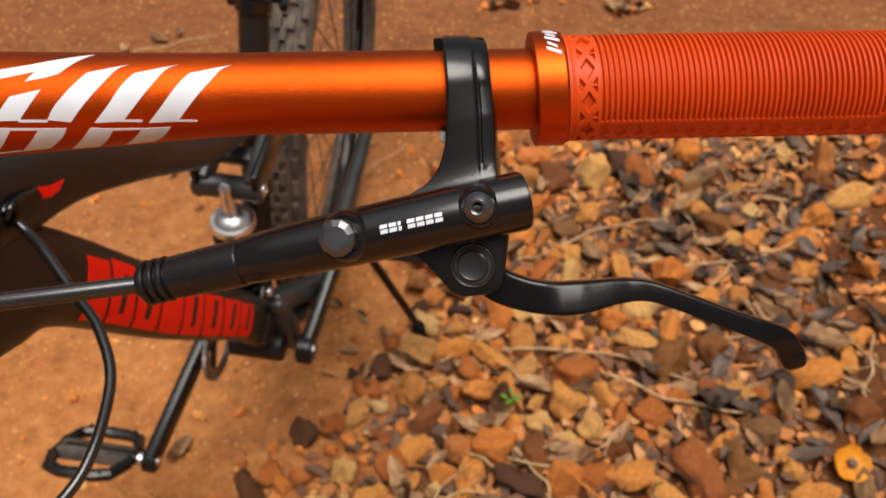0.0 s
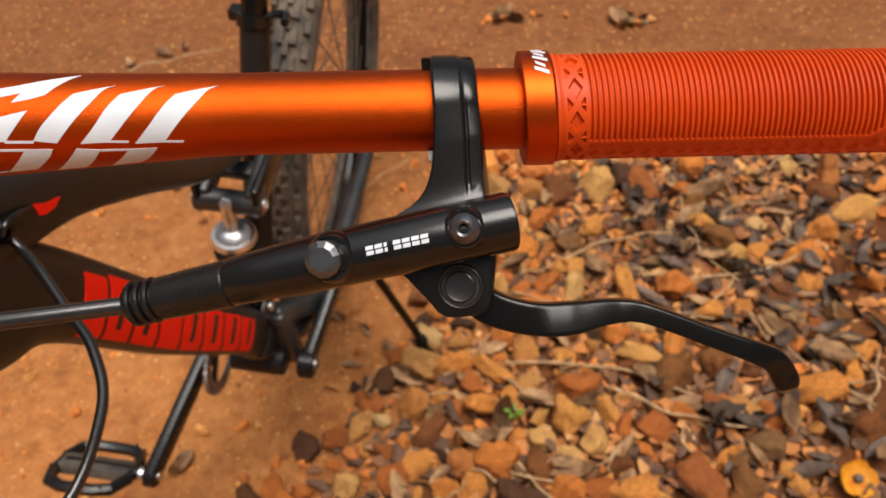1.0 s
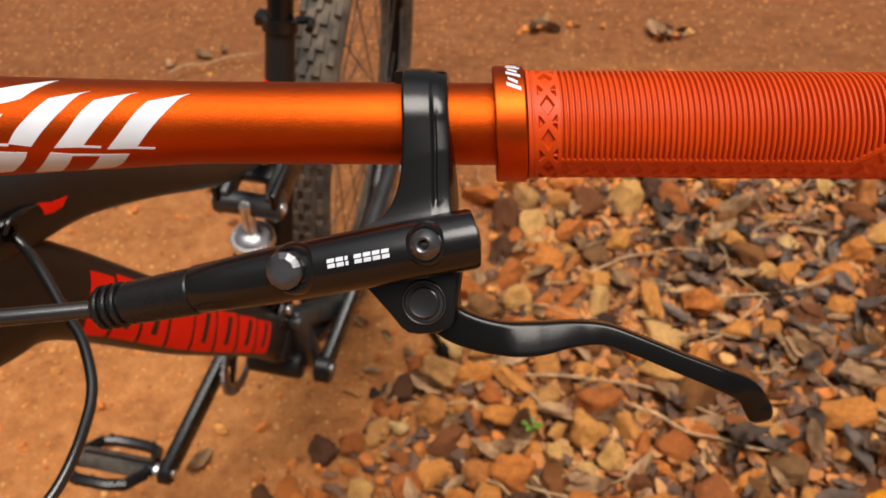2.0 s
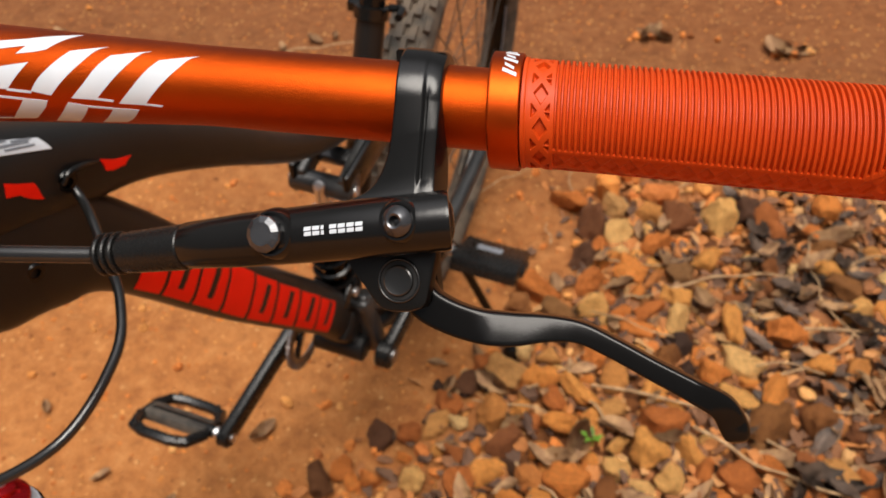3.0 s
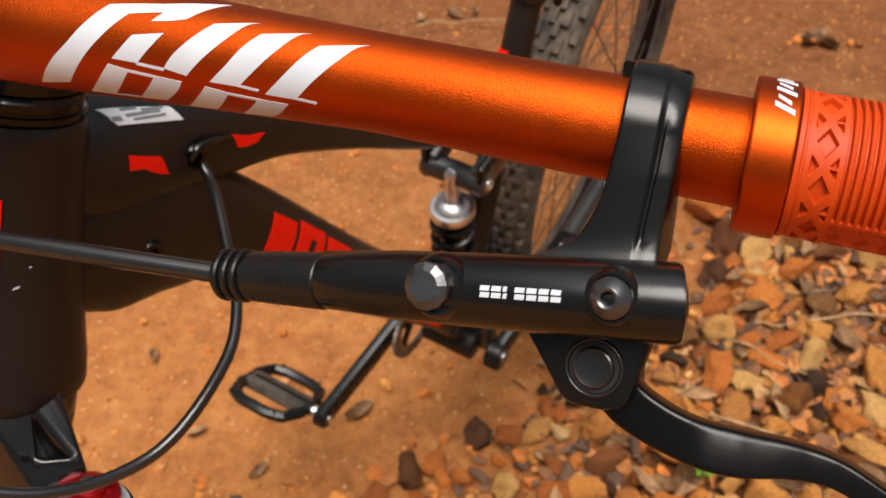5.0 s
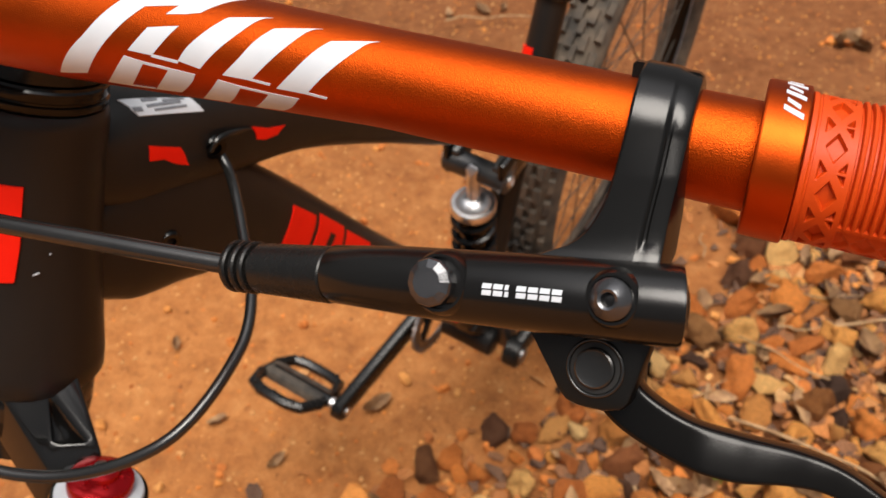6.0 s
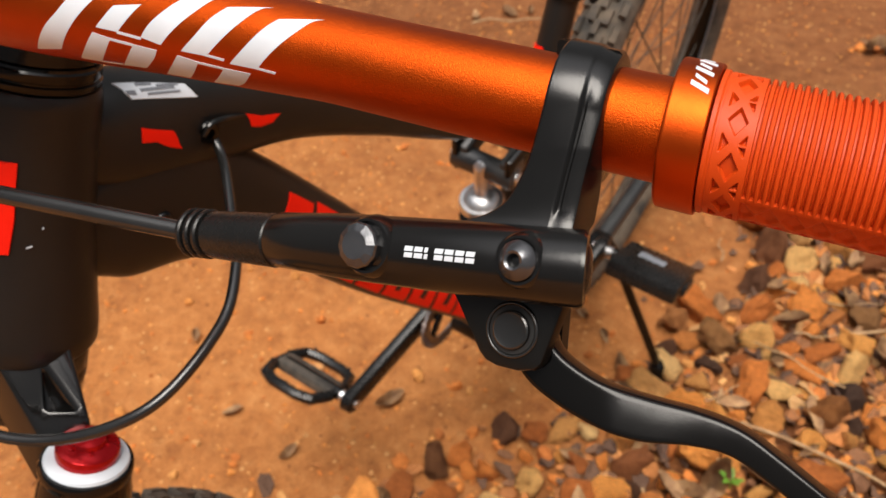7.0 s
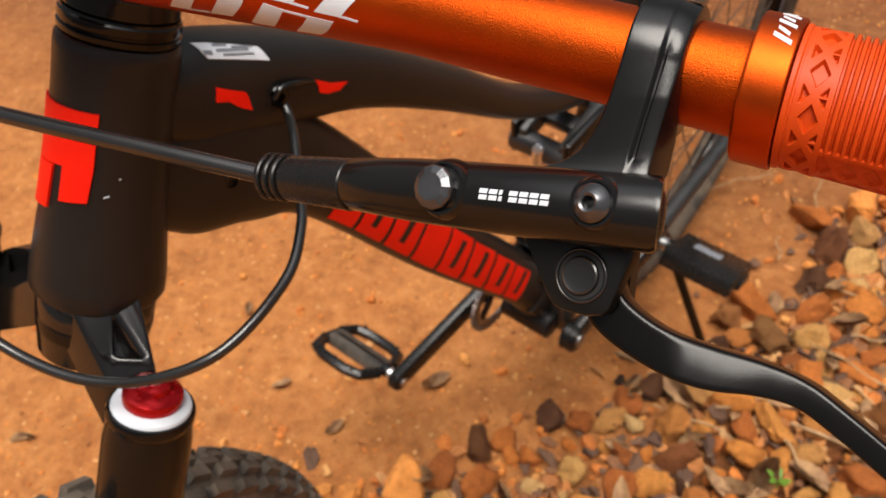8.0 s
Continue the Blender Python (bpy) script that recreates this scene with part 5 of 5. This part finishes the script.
def litter():
    """Broken leaf and bark crumbs between the stones."""
    verts, faces = [], []
    for n in range(10500):
        x, y = rng.uniform(-0.6, 1.1), rng.uniform(0.2 if n < 7500 else 0.85, 1.5)
        if rng.random() > max(0.85 * stoniness(x, y), 0.03 * stoniness(x + 0.14, y)) + 0.003:
            continue
        ln, w = rng.uniform(0.010, 0.042), rng.uniform(0.008, 0.026)
        m = pose(x, y, ground_height(x, y) + rng.uniform(0.001, 0.013) * stoniness(x, y) + 0.002, rng.uniform(-40, 40), rng.uniform(-40, 40), rng.uniform(0, 360))
        o = len(verts)
        c = rng.uniform(0.1, 0.5) * w
        prof = ((-0.5, -0.3, 0), (-0.1, -0.5, c), (0.5, -0.12, 0), (0.42, 0.3, c * 0.5), (0.0, 0.5, c), (-0.45, 0.25, c * 0.3))
        top = [m @ Vector((px * ln, py * w, pz)) for px, py, pz in prof]
        verts += [tuple(v) for v in top] + [tuple(v + Vector((0, 0, -0.0006))) for v in top]
        faces += [tuple(o + k for k in range(6)), tuple(o + 11 - k for k in range(6))] + [(o + k, o + 6 + k, o + 6 + (k + 1) % 6, o + (k + 1) % 6) for k in range(6)]
    me = bpy.data.meshes.new("leaf_litter")
    me.from_pydata(verts, [], faces)
    me.materials.append(LITTER)
    tagged(new("leaf_litter", me), "crumbs of dead leaf and bark between stones", "leaf litter", "", "stuff")


litter()
LEAVES = [leaf_mesh(k, 0.055 + 0.006 * (k % 5), 0.026 + 0.004 * (k % 3), (LEAFDRY, LEAFDARK)[k % 2]) for k in range(8)]
spots = [(0.39, 0.678), (0.616, 0.852), (-0.067, 0.788), (0.358, 0.656), (0.407, 0.605), (0.374, 0.599), (0.585, 0.9), (-0.14, 0.795), (0.59, 0.826), (-0.774, 0.683), (-0.506, 0.545), (-0.34, 0.5215), (-0.41, 0.682), (-0.947, 0.33), (0.189, 1.92), (0.215, 1.905), (0.165, 1.935), (0.20, 1.945), (0.50, 1.845), (0.475, 1.86), (0.53, 1.855), (0.505, 1.875), (-0.1426, 0.913), (-0.165, 0.844), (-0.128, 0.774), (-0.187, 0.943), (-0.10, 0.86), (-0.6665, 1.879), (-0.62, 1.90), (-0.745, 1.843), (-1.41, 1.89), (-1.41, 1.61), (-1.34, 1.67), (0.04, 0.54), (0.36, 0.71), (-0.08, 0.56), (0.12, 1.02), (0.05, 0.95), (0.10, 0.90), (-0.63, 0.58)]
while len(spots) < 185:
    x, y = rng.uniform(-0.35, 1.0), rng.uniform(0.45, 1.4)
    if rng.random() < stoniness(x, y) * (0.35 if x < 0.3 else 1.0):
        spots.append((x, y))
# a drift of withered leaves
while len(spots) < 235:
    x, y = rng.gauss(0.58, 0.15), rng.gauss(0.98, 0.12)
    if y < 1.3:
        spots.append((x, y))
for i, (x, y) in enumerate(spots):
    on_stones = stoniness(x, y) > 0.25
    k = (2 * rng.randrange(4) + 1 if i >= 185 else rng.randrange(8) if on_stones and x > 0.25 else 2 * rng.randrange(4)) if i else 1
    big = 1.7 if i == 0 else rng.uniform(0.50, 1.15) * (1.2 if y > 1.5 else 1 if on_stones else 0.75)
    ob = new("dry_leaf", LEAVES[k])
    ob.matrix_basis = pose(x, y, ground_height(x, y) + (rng.uniform(0.012, 0.030) if on_stones else 0.005), rng.uniform(-25, 25) * (1 if on_stones else 0.3), rng.uniform(-25, 25) * (1 if on_stones else 0.3), rng.uniform(0, 360)) @ Matrix.Diagonal((big, big, big, 1))
    tagged(ob, ("curled dry brown leaf lying on the " if k % 2 == 0 else "dark withered leaf lying on the ") + ("stones" if on_stones else "red earth"), "leaf", "fallen leaves")


def twig(x, y, length, turn, r=0.0028, label="thin dry twig lying on the stones"):
    pts, side = [], rng.uniform(-0.12, 0.12)
    for k in range(6):
        s = k / 5
        px = x + math.cos(radians(turn)) * length * (s - 0.5) - math.sin(radians(turn)) * side * length * math.sin(math.pi * s) + rng.uniform(-1, 1) * 0.006
        py = y + math.sin(radians(turn)) * length * (s - 0.5) + math.cos(radians(turn)) * side * length * math.sin(math.pi * s) + rng.uniform(-1, 1) * 0.006
        pts.append((px, py, ground_height(px, py) + 0.022 + rng.uniform(0, 0.008)))
    bm = tube(pts, [r * (1 - 0.09 * k) for k in range(6)], 7, 4)
    me = bpy.data.meshes.new("twig")
    bm.to_mesh(me)
    bm.free()
    me.materials.append(TWIG)
    tagged(new("twig", me), label, "twig", "twigs on the ground")


for row in ((0.22, 0.76, 0.30, -18), (0.33, 0.70, 0.22, -25), (0.07, 0.80, 0.12, -60), (0.52, 0.98, 0.25, 12), (0.42, 0.90, 0.16, 40), (0.30, 1.05, 0.20, 10), (0.62, 0.72, 0.14, 60), (0.10, 0.58, 0.10, -70),
            (0.02, 0.62, 0.10, -40), (-0.62, 1.80, 0.22, 15)):
    twig(*row)
for _ in range(34):
    x, y = rng.uniform(-0.2, 0.9), rng.uniform(0.45, 1.35)
    twig(x, y, rng.uniform(0.05, 0.17), rng.uniform(0, 180), 0.0018)


def sprig(x, y):
    z = ground_height(x, y) + 0.015
    root = new("green_sprig")
    root.location = (x, y, z)
    tagged(root, "tiny bright green sprig growing between stones", "plant")
    bpy.context.view_layer.update()
    part("stem", tube([(x, y, z - 0.015), (x + 0.003, y, z + 0.006), (x + 0.002, y + 0.006, z + 0.020)], 0.0009, 6, 3), GREEN, root)
    for k in range(5):
        a = radians(72 * k + 20)
        bm = bmesh.new()
        m = Matrix.Translation((x + 0.002, y + 0.004, z + 0.008 + 0.003 * k)) @ Matrix.Rotation(a, 4, "Z") @ Matrix.Rotation(radians(-25), 4, "Y")
        rows = [[bm.verts.new(m @ Vector((0.019 * s, k2 * 0.0042 * math.sin(math.pi * (0.08 + 0.88 * s)), 0.004 * s * (1 - s)))) for k2 in (-1, 0, 1)] for s in (0, 0.25, 0.5, 0.75, 1)]
        for p, q in zip(rows, rows[1:]):
            for i in range(2):
                bm.faces.new((p[i], p[i + 1], q[i + 1], q[i]))
        bmesh.ops.solidify(bm, geom=bm.faces[:], thickness=0.0004)
        part("leaf", bm, GREEN, root)


sprig(0.082, 0.703)


def flower(x, y):
    z = ground_height(x, y) + 0.022
    root = new("fallen_flower")
    root.location = (x, y, z)
    tagged(root, "fallen yellow and orange flower lying on the earth", "flower")
    for k in range(5):
        a = radians(72 * k)
        bm = bmesh.new()
        m = Matrix.Translation((x, y, z)) @ Matrix.Rotation(radians(28), 4, "X") @ Matrix.Rotation(a, 4, "Z")
        rows = [[bm.verts.new(m @ Vector((0.004 + 0.021 * s, k2 * 0.014 * math.sin(math.pi * (0.12 + 0.75 * s)), 0.006 * s * s + 0.002 * abs(k2)))) for k2 in (-1, -0.5, 0, 0.5, 1)] for s in (0, 0.25, 0.5, 0.75, 1)]
        for p, q in zip(rows, rows[1:]):
            for i in range(4):
                bm.faces.new((p[i], p[i + 1], q[i + 1], q[i]))
        bmesh.ops.solidify(bm, geom=bm.faces[:], thickness=0.0006)
        part("petal", bm, YELLOW, root)
    part("flower_centre", lathe((x, y, z), (x, y - 0.005, z + 0.01), ((0, 0.006), (0.006, 0.0065), (0.009, 0.004), (0.0092, 0.0002)), 14), LEAFDARK, root, "dark flower centre")


flower(0.527, 0.564)
